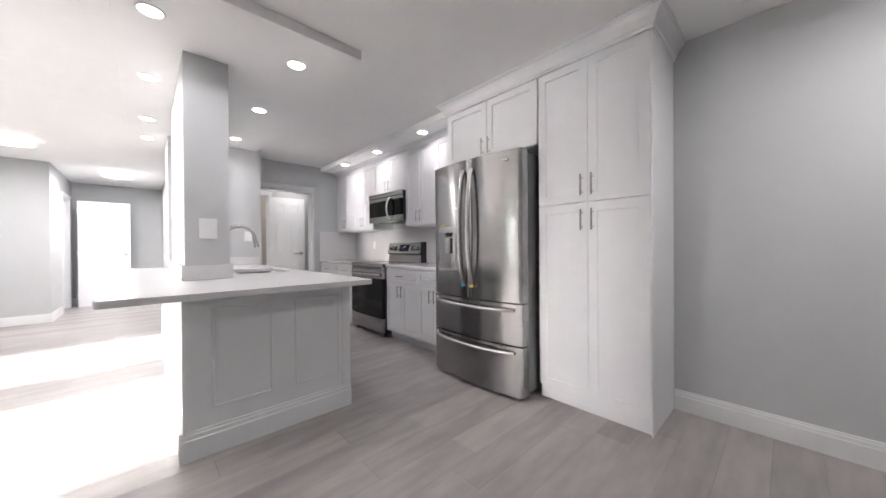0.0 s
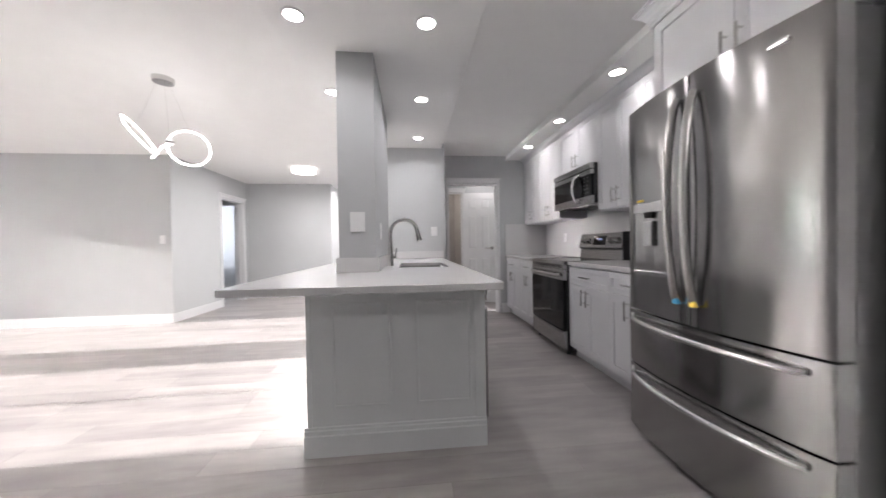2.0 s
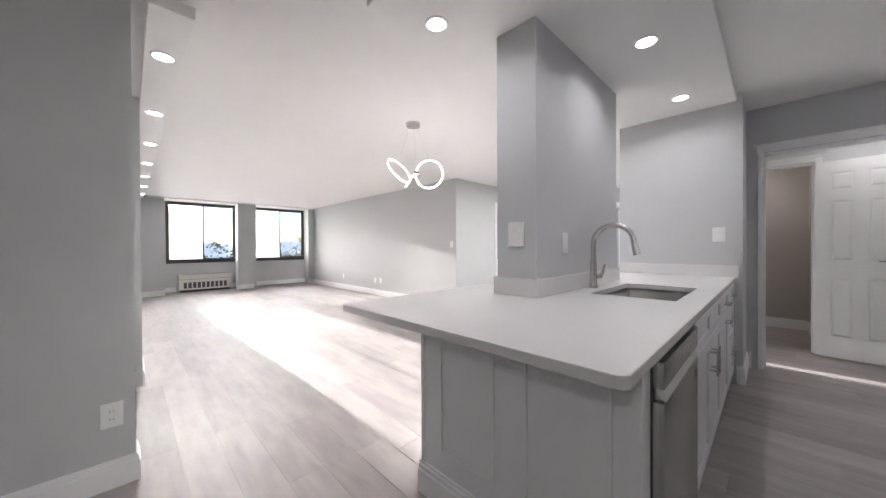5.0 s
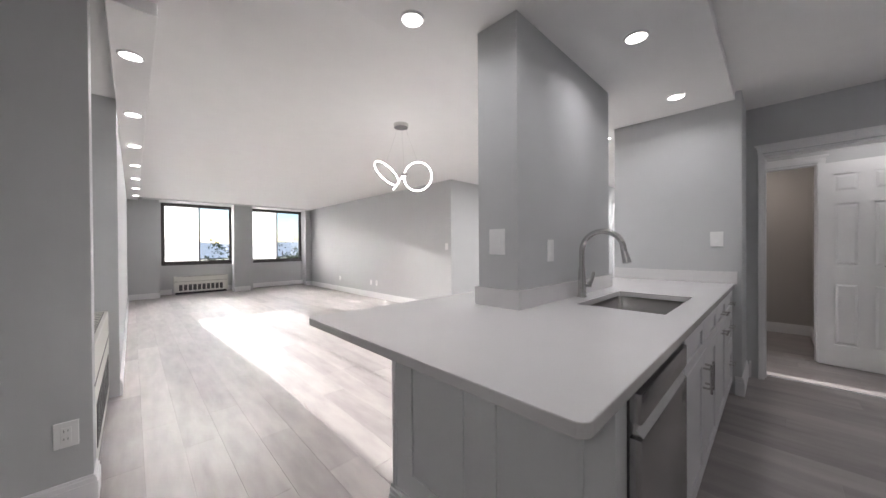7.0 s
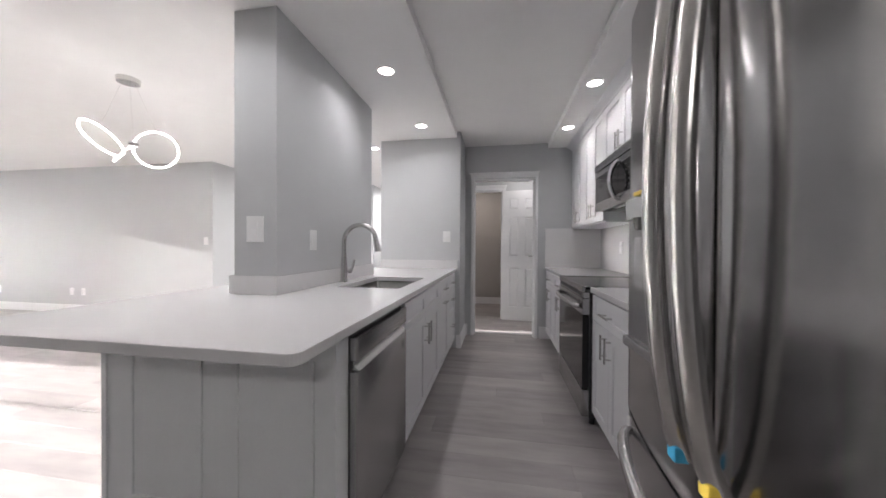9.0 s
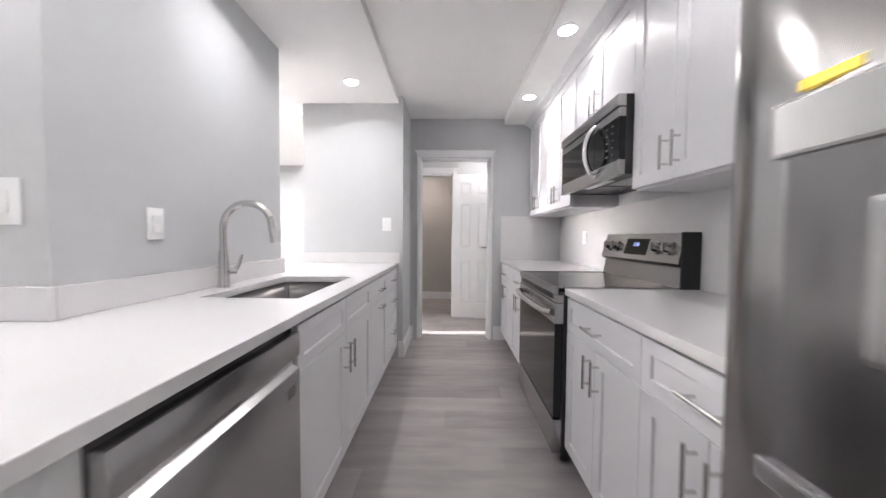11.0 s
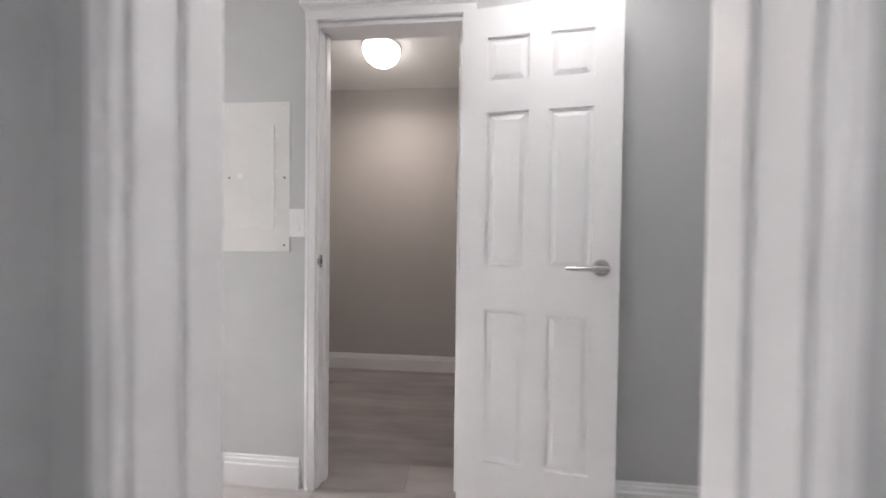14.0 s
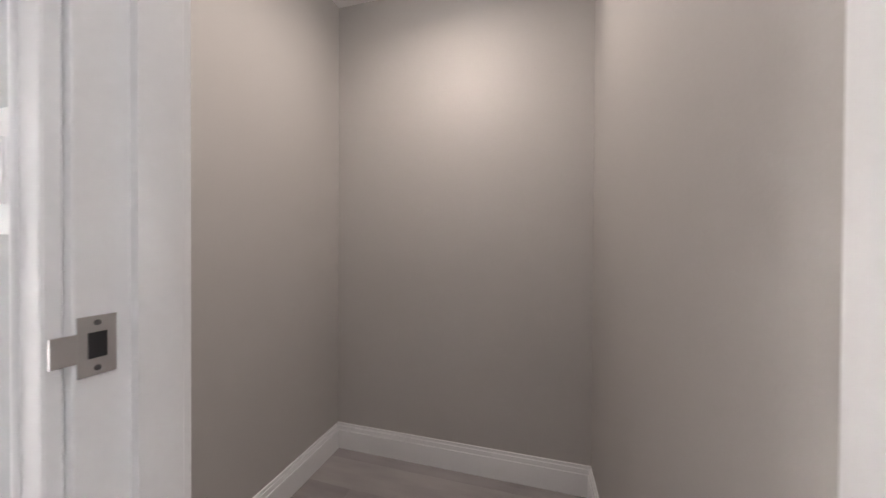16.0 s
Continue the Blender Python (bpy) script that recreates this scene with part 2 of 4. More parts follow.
wall("wall_hall_north", [(-2.90, 8.05, 0, -1.0, 8.17, TOP)], "light grey painted hall wall")
wall("wall_recess_west", [(-1.12, 8.17, 0, -1.0, 9.0, TOP), (-1.12, 9.72, 0, -1.0, 10.2, TOP), (-1.12, 9.0, 2.06, -1.0, 9.72, TOP)], "grey painted wall with a doorway")
wall("wall_recess_north", [(-3.0, 10.1, 0, 0.37, 10.22, TOP)], "grey painted wall at the end of the hall")
wall("wall_closet_west", [(0.37, 6.805, 0, 0.447, 10.22, TOP)], "grey painted partition wall")
wall("wall_closet_front", [(0.37, 6.705, 0, 1.07, 6.805, TOP), (1.725, 6.705, 0, 3.1, 6.805, TOP), (1.07, 6.705, 2.065, 1.725, 6.805, TOP)], "light grey painted wall with the closet doorway")
for nm, it in (("wall_closet_1", (0.447, 6.807, 0, 0.451, 8.075, 2.44)), ("wall_closet_2", (0.447, 8.075, 0, 1.85, 8.175, 2.44)), ("wall_closet_3", (1.752, 6.807, 0, 1.84, 8.075, 2.44))):
    wall(nm, [it], "warm grey painted closet wall", CLOSET)
wall("wall_kitchen_north", [(1.22, 5.70, 0, 1.322, 5.84, TOP), (2.122, 5.70, 0, XR, 5.84, TOP), (1.322, 5.70, 2.045, 2.122, 5.84, TOP)], "light grey painted wall with the kitchen doorway")
wall("wall_wing", [(0.27, 5.127, 0, 1.22, 5.84, TOP)], "light grey painted wing wall at the end of the counter")
wall("pillar", [(0.258, 2.975, 0.86, 0.508, 4.25, TOP)], "light grey painted pillar rising from the counter")
wall("wall_knee", [(0.205, 2.46, 0, 0.33, 5.127, 0.868)], "pale painted knee wall under the bar counter", PANEL)
# west opening: an unseen window added to hold the bathroom's fill lamp
wall("wall_side_room", [(-5.3, 5.96, 0, -5.15, 8.58, TOP), (-5.3, 9.12, 0, -5.15, 10.2, TOP), (-5.3, 8.58, 0, -5.15, 9.12, 1.0), (-5.3, 8.58, 2.0, -5.15, 9.12, TOP),
                        (-5.3, 10.2, 0, -1.0, 10.35, TOP), (-4.05, 5.96, 0, -3.95, 7.0, TOP), (-4.05, 7.78, 0, -3.95, 8.4, TOP), (-4.05, 7.0, 2.06, -3.95, 7.78, TOP), (-5.15, 8.4, 0, -3.97, 8.5, TOP), (-3.19, 8.4, 0, -2.90, 8.5, TOP), (-3.97, 8.4, 2.06, -3.19, 8.5, TOP), (-2.90, 8.17, 0, -2.80, 8.5, TOP)],
     "grey painted walls of the bathroom")
structure("ceiling", boxes((-10.1, -2.4, ZH, 3.1, 10.4, ZH + 0.2)), CEIL, "flat white painted ceiling")
structure("ceiling_soffit_bar", boxes((-0.06, 2.30, ZL, 1.18, 5.126, ZH + 0.02), (-0.06, 5.126, ZL, 0.269, 5.84, ZH + 0.02), bevel=0.004), CEIL, "white dropped ceiling panel over the counter", category="ceiling")
structure("ceiling_soffit_range", boxes((2.265, 2.5, ZL, XR - 0.001, 5.699, ZH + 0.02), bevel=0.004), CEIL, "white dropped ceiling panel over the range wall", category="ceiling")
structure("ceiling_beam", boxes((-9.25, 1.501, ZL, -0.785, 1.69, ZH + 0.02), bevel=0.004), CEIL, "long white ceiling beam with downlights", category="ceiling")
structure("ceiling_closet", boxes((0.452, 6.808, 2.43, 1.751, 8.074, 2.48)), CEIL, "white closet ceiling", category="ceiling")

# baseboards with a stepped top
def baseboard(name, runs, parent=None, h=0.135, mat=None):
    """runs: (x0, y0, x1, y1, nx, ny): a line on the wall and the way out of it."""
    bm = bmesh.new()
    for x0, y0, x1, y1, nx, ny in runs:
        for z0, z1, t in ((0, h * 0.74, 0.017), (h * 0.74, h * 0.9, 0.012), (h * 0.9, h, 0.007)):
            box(bm, x0, y0, z0, x1 + nx * t, y1 + ny * t, z1)
    return structure(name, bm, mat or TRIM, "white moulded wooden baseboard", category="baseboard")


baseboard("baseboard_dining", [(XN, -2.2, XN, 0.82, -1, 0), (-0.90, -2.2, -0.90, 1.44, 1, 0), (-1.05, 1.44, -0.883, 1.44, 0, 1), (-0.883, -2.2, XN - 0.017, -2.2, 0, 1)])
baseboard("baseboard_living", [(-9.25, 1.5, -2.4, 1.5, 0, 1), (-9.25, 1.517, -9.25, 2.075, 1, 0), (-9.25, 3.66, -9.25, 4.06, 1, 0), (-9.25, 5.65, -9.25, 5.813, 1, 0),
                               (WX, 4.2, WX, 5.775, 1, 0), (WX, 3.58, WX, 3.755, 1, 0), (WX, 2.075, WX, 2.34, 1, 0), (-9.25, 5.83, -2.76, 5.83, 0, -1)])
baseboard("baseboard_hall", [(-2.76, 5.813, -2.76, 7.02, 1, 0), (-2.743, 8.05, -1.0, 8.05, 0, -1), (-1.0, 8.033, -1.0, 8.93, 1, 0), (-1.0, 10.1, 0.37, 10.1, 0, -1), (0.37, 6.705, 0.37, 10.083, -1, 0)])
baseboard("baseboard_vestibule", [(0.353, 6.705, 1.005, 6.705, 0, -1), (1.80, 6.705, XR, 6.705, 0, -1), (2.165, 5.84, XR, 5.84, 0, 1)])
baseboard("baseboard_kitchen", [(1.22, 5.110, 1.22, 5.70, 1, 0), (1.18, 5.127, 1.22, 5.127, 0, -1), (1.237, 5.70, 1.254, 5.70, 0, -1), (2.166, 5.70, 2.30, 5.70, 0, -1)], h=0.15)
baseboard("baseboard_closet", [(0.451, 6.808, 0.451, 8.058, 1, 0), (0.451, 8.075, 1.752, 8.075, 0, -1), (1.752, 6.808, 1.752, 8.058, -1, 0)])
structure("trim_window_wall", boxes((WX, 2.076, 2.456, WX + 0.03, 3.754, ZH), (WX, 4.201, 2.456, WX + 0.03, 5.774, ZH)), TRIM, "white trim above the windows")
structure("trim_ceiling_west", boxes((-9.25, 1.77, ZH - 0.035, -9.21, 5.829, ZH)), TRIM, "narrow white ceiling moulding")


def door_frame(name, m, w, h, deep, c=0.068):
    """A cased doorway: the opening's lower left corner at the origin, local x across, casing towards -y."""
    ob = tagged(thing(name, "white painted door frame with a crowned head casing", "door frame", m), kind="structure")
    part("jamb", boxes((-0.001, 0, 0, 0.018, deep, h), bevel=0.002), TRIM, ob)
    part("jamb", boxes((w - 0.018, 0, 0, w + 0.001, deep, h), bevel=0.002), TRIM, ob)
    part("head_jamb", boxes((0.018, 0, h - 0.018, w - 0.018, deep, h + 0.001), bevel=0.002), TRIM, ob)
    part("door_stop", boxes((0.018, deep * 0.45, 0, 0.03, deep * 0.45 + 0.035, h - 0.018), (w - 0.03, deep * 0.45, 0, w - 0.018, deep * 0.45 + 0.035, h - 0.018)), TRIM, ob)
    for y0, y1 in ((-0.016, 0.0), (deep, deep + 0.016)):
        for x0, x1 in ((-c + 0.008, 0.008), (w - 0.008, w + c - 0.008)):
            bm = boxes((x0, y0, 0, x1, y1, h + 0.005), bevel=0.003)
            s = -1 if y0 < 0 else 1
            box(bm, x0 + 0.014, y0 + 0.005 * s, 0.0, x1 - 0.03, y1 + 0.005 * s, h + 0.004, bevel=0.002)
            part("casing", bm, TRIM, ob)
        s = -1 if y0 < 0 else 1
        bm = boxes((-c + 0.004, y0, h + 0.005, w + c - 0.004, y1, h + 0.062), bevel=0.002)
        box(bm, -c - 0.002, y0 + 0.008 * s, h + 0.045, w + c + 0.002, y1 + 0.008 * s, h + 0.06, bevel=0.002)
        box(bm, -c - 0.014, y0 + 0.018 * s, h + 0.06, w + c + 0.014, y1 + 0.018 * s, h + 0.078, bevel=0.003)
        part("head_casing", bm, TRIM, ob)
    return ob


door_frame("door_frame_kitchen", pose(1.322, 5.70, 0), 0.80, 2.045, 0.14, 0.032)
structure("threshold", boxes((1.341, 5.845, 0.0, 2.103, 5.87, 0.008), bevel=0.002), TRIM, "thin white threshold strip in the kitchen doorway")
cf = door_frame("door_frame_closet", pose(1.07, 6.705, 0), 0.655, 2.065, 0.1, 0.048)
door_frame("door_frame_bath", pose(-2.76, 7.09, 0, 0, 0, 90), 0.795, 2.045, 0.14, 0.06)
door_frame("door_frame_recess", pose(-1.0, 9.0, 0, 0, 0, 90), 0.72, 2.06, 0.12)
door_frame("door_frame_vanity_room", pose(-3.97, 8.4, 0), 0.78, 2.06, 0.1)
door_frame("door_frame_bath_inner", pose(-3.95, 7.0, 0, 0, 0, 90), 0.78, 2.06, 0.1)

# the strike plate on the closet's jamb
strike = tagged(thing("strike_plate", "small nickel strike plate on the closet door jamb", "strike plate", pose(1.0885, 6.711, 1.02)))
part("plate", boxes((0, -0.004, -0.029, 0.002, 0.026, 0.029), (0, -0.022, -0.014, 0.003, -0.004, 0.014), bevel=0.0005), CHROME, strike)
part("latch_hole", boxes((0.0021, 0.004, -0.012, 0.0028, 0.018, 0.013)), BLACK, strike, "dark latch hole")
for z in (-0.022, 0.022):
    part("screw", disc(bmesh.new(), (0.002, 0.011, z), (1, 0, 0), 0.003, 0.0025, 0.0012, 10), DARK, strike)


# ---- windows ----
def window(name, y0, y1):
    ob = tagged(thing(name, "wide dark bronze aluminium sliding window", "window", pose(WX - 0.11, y0, WZ0)), kind="structure")
    w, h, f = y1 - y0, WZ1 - WZ0, 0.05
    part("window_frame", boxes((-0.05, 0, 0, 0.07, f, h), (-0.05, w - f, 0, 0.07, w, h), (-0.05, f, h - f, 0.07, w - f, h), (-0.05, f, 0, 0.07, w - f, f), bevel=0.004), BRONZE, ob)
    for k, (a, b) in enumerate(((f, w * 0.52), (w * 0.5, w - f))):
        x = 0.03 if k else 0.0
        sash = part("sash", boxes((x - 0.015, a, f, x + 0.015, a + 0.03, h - f), (x - 0.015, b - 0.03, f, x + 0.015, b, h - f), (x - 0.015, a + 0.03, h - f - 0.03, x + 0.015, b - 0.03, h - f), (x - 0.015, a + 0.03, f, x + 0.015, b - 0.03, f + 0.03), bevel=0.003), BRONZE, ob)
        pane = part("pane", boxes((x - 0.002, a + 0.028, f + 0.028, x + 0.002, b - 0.028, h - f - 0.028)), GLASS, sash)
        pane.visible_shadow = False
    mesh = part("insect_screen", boxes((-0.030, f, f, -0.028, w * 0.5, h - f)), SCREEN, ob, "pale hazy insect screen")
    mesh.visible_shadow = False
    part("latch", boxes((0.045, w * 0.5 - 0.002, h * 0.5, 0.07, w * 0.5 + 0.03, h * 0.5 + 0.06), bevel=0.004), BLACK, ob)
    part("window_sill", boxes((0.07, -0.0, -0.03, 0.13, w, 0.0), bevel=0.004), BRONZE, ob, "dark bronze sill")


window("window_1", *W1)
window("window_2", *W2)
nw = tagged(thing("window_3", "dark framed window in the recess above the cabinet", "window", pose(-2.4, 0.98, 0.82)), kind="structure")
part("window_frame", boxes((0, 0, 0, 0.05, 0.07, 1.38), (1.35, 0, 0, 1.4, 0.07, 1.38), (0.05, 0, 0, 1.35, 0.07, 0.05), (0.05, 0, 1.33, 1.35, 0.07, 1.38), (0.68, 0, 0.05, 0.72, 0.07, 1.33), bevel=0.003), BRONZE, nw)
for a, b in ((0.05, 0.68), (0.72, 1.35)):
    pane = part("pane", boxes((a, 0.02, 0.05, b, 0.025, 1.33)), GLASS, nw)
    pane.visible_shadow = False


def heater(name, m, w, d, h, slots, label):
    ob = thing(name, label, "heater", m)
    part("cover", boxes((0, 0.0, 0.06, w, d, h), bevel=0.008), BEIGE, ob)
    part("base", boxes((0.03, 0.03, 0.0, w - 0.03, d - 0.002, 0.06)), BLACK, ob, "dark recessed base")
    part("top_grille", boxes((0.05, 0.02, h, w - 0.05, d * 0.6, h + 0.004)), DARK, ob, "dark grille on the top")
    for i in range(16):
        x = 0.06 + (w - 0.14) * i / 15
        part("grille_bar", boxes((x, 0.022, h + 0.004, x + 0.012, d * 0.6 - 0.004, h + 0.010)), BEIGE, ob)
    n = slots
    for i in range(n):
        x = 0.1 + (w - 0.2) * i / n
        part("vent_slot", boxes((x, -0.003, h * 0.22, x + (w - 0.2) / n * 0.72, 0.004, h * 0.55)), DARK, ob, "dark outlet slot")
    part("seam", boxes((0.0, -0.002, h * 0.72, w, 0.002, h * 0.735)), DARK, ob)
    return ob


heater("heater_cabinet", pose(-9.6, 2.37, 0, 0, 0, 90), 1.2, 0.26, 0.47, 10, "off-white metal heating and cooling cabinet under the window")
heater("heater_cabinet", pose(-1.02, 1.44, 0, 0, 0, 180), 1.36, 0.36, 0.72, 12, "off-white metal heating cabinet in the window recess").location.z = 0.001

# ---- cabinets ----
def shaker(bm, x0, x1, z0, z1, y=-0.021, rail=0.058):
    """A shaker front: a frame round a recessed panel; the face lies at y."""
    rail, t = min(rail, (z1 - z0) * 0.28), 0.020
    steps = ((0.0, y + t), (0.0, y + 0.0018), (0.0018, y), (rail - 0.0015, y), (rail, y + 0.0015), (rail + 0.001, y + 0.009))
    rings = [[bm.verts.new((u, v, w)) for u, w in ((x0 + o, z0 + o), (x1 - o, z0 + o), (x1 - o, z1 - o), (x0 + o, z1 - o))] for o, v in steps]
    bm.faces.new(rings[0])
    for a, b in zip(rings, rings[1:]):
        for k in range(4):
            bm.faces.new((a[k], a[(k + 1) % 4], b[(k + 1) % 4], b[k]))
    bm.faces.new(rings[-1])
    return bm


def pull(parent, x, z, length=0.13, vertical=True, y=-0.021):
    bm = bmesh.new()
    d = (0, 0, 1) if vertical else (1, 0, 0)
    c = Vector((x, y - 0.032, z))
    disc(bm, c - Vector(d) * length / 2, d, 0.0058, 0.0058, length, 12)
    for s in (-0.34, 0.34):
        q = c + Vector(d) * length * s
        disc(bm, (q.x, y, q.z), (0, -1, 0), 0.005, 0.005, 0.032, 10)
    part("handle", bm, BRIGHT, parent, "brushed nickel bar handle", True)


def cabinet(name, label, m, w, d, z0, z1, fronts, toe=0.0, group="kitchen cabinets", rail=0.058):
    """fronts: (kind, x0, x1, z0, z1, handle x or None, handle z, upright handle)."""
    ob = thing(name, label, "cabinet", m, group)
    part("body", boxes((0, 0, z0 + toe, w, d, z1)), CAB, ob)
    if toe:
        part("toe_kick", boxes((0, 0.05, z0, w, d, z0 + toe)), CAB, ob)
    for kind, a, b, c, e, hx, hz, up in fronts:
        fr = part(kind, shaker(bmesh.new(), a + 0.0015, b - 0.0015, c + 0.0015, e - 0.0015, rail=rail), CAB, ob)
        if hx is not None:
            pull(fr, hx, hz, 0.14, up)
    return ob


def pair(w, z0, z1, hz):
    """Two doors side by side with handles at the meeting edge."""
    return [("door", 0, w / 2, z0, z1, w / 2 - 0.035, hz, True), ("door", w / 2, w, z0, z1, w / 2 + 0.035, hz, True)]


CT, CB = 0.906, 0.873   # top and underside of the counters
FR = 2.272             # fronts of the range run
def right(y1):
    return pose(FR, y1, 0, 0, 0, -90)


# base cabinets of the range run; local x runs towards the dining room
for y1, y0 in ((3.67, 3.055), (3.055, 2.53), (5.105, 4.47), (5.685, 5.105)):
    w = y1 - y0
    cabinet("base_cabinet", "white shaker base cabinet with a drawer above two doors", right(y1), w, XR - FR, 0, CB,
            [("drawer", 0, w, 0.70, CB - 0.012, w / 2, 0.778, False)] + pair(w, 0.10, 0.70, 0.60), toe=0.10)
# wall cabinets; their tops meet the dropped ceiling
UF = 2.575
def upper(y1, y0, z0, hz, label):
    w = y1 - y0
    cabinet("wall_cabinet", label, pose(UF, y1, 0, 0, 0, -90), w, XR - UF, z0, 2.36, pair(w, z0, 2.36, hz), group="wall cabinets")


for y1, y0 in ((5.69, 5.10), (5.10, 4.48), (3.675, 3.10), (3.10, 2.52)):
    upper(y1, y0, 1.395, 1.51, "white shaker wall cabinet with two doors and bar handles")
upper(4.48, 3.675, 1.87, 1.97, "short white shaker cabinet above the microwave")
PF = 2.228
cabinet("fridge_cabinet", "white shaker cabinet above the refrigerator", pose(PF, 2.52, 0, 0, 0, -90), 0.96, XR - PF, 1.875, 2.36, pair(0.96, 1.875, 2.36, 1.97), group="wall cabinets")
pw = 0.72
tall = cabinet("pantry_cabinet", "tall white shaker pantry cabinet with four doors", pose(PF, 1.55, 0, 0, 0, -90), pw, XN - PF - 0.002, 0, 2.36,
               pair(pw, 0.10, 1.403, 1.29) + pair(pw, 1.407, 2.36, 1.52), toe=0.097)
part("side_panel", boxes((pw, -0.021, 0.0, pw + 0.006, XN - PF - 0.002, 2.36), bevel=0.001), CAB, tall)
part("plinth", boxes((0, 0.012, 0, pw, 0.05, 0.096)), CAB, tall)


def crown(name, line, label, z0, z1):
    """A cove crown moulding swept along a line of (x, y, ox, oy): a point and the mitred way out of it."""
    h = z1 - z0
    prof = [(0.0, z0), (0.010, z0), (0.010, z0 + h * 0.16), (0.018, z0 + h * 0.22), (0.024, z0 + h * 0.4), (0.036, z0 + h * 0.58), (0.054, z0 + h * 0.74), (0.062, z0 + h * 0.78), (0.062, z0 + h * 0.88), (0.072, z0 + h * 0.9), (0.072, z1), (0.0, z1)]
    bm = bmesh.new()
    cols = [[bm.verts.new((x + ox * o, y + oy * o, z)) for o, z in prof] for x, y, ox, oy in line]
    for a, c in zip(cols, cols[1:]):
        for k in range(len(prof)):
            m = (k + 1) % len(prof)
            bm.faces.new((a[k], a[m], c[m], c[k]))
    bm.faces.new(cols[0])
    bm.faces.new(list(reversed(cols[-1])))
    return structure(name, bm, CAB, label, category="moulding")


crown("crown_moulding_tall", [(UF - 0.021, 2.53, 0, 1), (PF - 0.021, 2.53, -1, 1), (PF - 0.021, 0.823, -1, -1), (XN - 0.001, 0.823, 0, -1)], "white cove crown moulding above the pantry and refrigerator cabinets", 2.36, ZH)
crown("crown_moulding_uppers", [(UF - 0.021, 2.61, -1, 0), (UF - 0.021, 5.698, -1, 0)], "white crown moulding above the wall cabinets", 2.36, ZL)
structure("moulding_block", boxes((PF - 0.021, 0.824, 2.361, XN - 0.002, 2.529, ZH)), CAB, "white filler above the tall cabinets", category="moulding")
structure("moulding_block_uppers", boxes((UF - 0.021, 2.531, 2.361, XR - 0.002, 5.697, ZL)), CAB, "white filler above the wall cabinets", category="moulding")
structure("light_rail", boxes((UF, 2.54, 1.385, XR - 0.03, 3.67, 1.394), (UF, 4.485, 1.385, XR - 0.03, 5.68, 1.394)), CAB, "white underside strip of the wall cabinets", category="trim")

# solid black strip stands in for the shade behind the wall cabinets' undersides
structure("shadow_gap", boxes((XR - 0.028, 2.54, 1.389, XR - 0.016, 3.665, 1.3945), (XR - 0.028, 4.49, 1.389, XR - 0.016, 5.68, 1.3945)), BLACK, "black strip drawn as the shade line between the cabinets and backsplash", category="trim")

# counters and backsplash
structure("countertop_range_near", boxes((2.236, 2.53, CB, XR - 0.016, 3.67, CT), bevel=0.003), QUARTZ, "white quartz countertop beside the range", category="countertop")["kind"] = ""
structure("countertop_range_far", boxes((2.236, 4.467, CB, XR - 0.016, 5.685, CT), bevel=0.003), QUARTZ, "white quartz countertop in the corner", category="countertop")["kind"] = ""
for nm in ("countertop_range_near", "countertop_range_far"):
    bpy.data.objects[nm].name = "countertop"
bs = tagged(new("backsplash", finish("backsplash", boxes((XR - 0.015, 2.53, CT, XR - 0.001, 5.699, 1.394), (2.236, 5.686, CT, XR - 0.016, 5.699, 1.395), bevel=0.001), QUARTZ)), "pale quartz slab backsplash behind the range", "backsplash")

# bar counter with the sink cut-out, and the holes that the pillar fills
SX0, SX1, SY0, SY1 = 0.645, 1.055, 3.345, 4.05
CX0, CX1, CY0, CY1 = -0.09, 1.176, 2.16, 5.126
bm = bmesh.new()
xs, ys = [CX0, 0.258, 0.508, SX0, SX1, CX1], [CY0, 2.975, SY0, SY1, 4.25, CY1]
verts = {}
for z in (CB, CT):
    for i, x in enumerate(xs):
        for j, y in enumerate(ys):
            verts[i, j, z] = bm.verts.new((x, y, z))
solid = {(i, j) for i in range(5) for j in range(5)} - {(1, 1), (1, 2), (1, 3), (3, 2)}
for i, j in solid:
    for z in (CB, CT):
        bm.faces.new([verts[a, b, z] for a, b in ((i, j), (i + 1, j), (i + 1, j + 1), (i, j + 1))])
    for di, dj, e in ((-1, 0, ((i, j), (i, j + 1))), (1, 0, ((i + 1, j), (i + 1, j + 1))), (0, -1, ((i, j), (i + 1, j))), (0, 1, ((i, j + 1), (i + 1, j + 1)))):
        if (i + di, j + dj) not in solid:
            bm.faces.new([verts[(*e[0], CB)], verts[(*e[1], CB)], verts[(*e[1], CT)], verts[(*e[0], CT)]])
loose = [v for v in bm.verts if not v.link_faces]
bmesh.ops.delete(bm, geom=loose, context="VERTS")
bmesh.ops.recalc_face_normals(bm, faces=bm.faces)
corner = [e for e in bm.edges if abs(e.verts[0].co.z - e.verts[1].co.z) > 0.01 and e.verts[0].co.y < CY0 + 0.01]
bmesh.ops.bevel(bm, geom=corner, offset=0.03, segments=5, affect="EDGES", profile=0.5)
rim = [e for e in bm.edges if len(e.link_faces) == 2 and e.calc_face_angle(0) > 1.0 and abs(e.verts[0].co.z - e.verts[1].co.z) < 0.001]
bmesh.ops.bevel(bm, geom=rim, offset=0.003, segments=2, affect="EDGES", profile=0.5)
tagged(new("countertop", finish("countertop", bm, QUARTZ)), "white quartz bar countertop with a sink and overhang", "countertop")
lip = thing("backsplash_lip", "low white quartz upstand round the pillar", "backsplash")
part("strip", boxes((0.24, 2.957, CT + 0.001, 0.526, 2.974, 1.005), bevel=0.002), QUARTZ, lip)
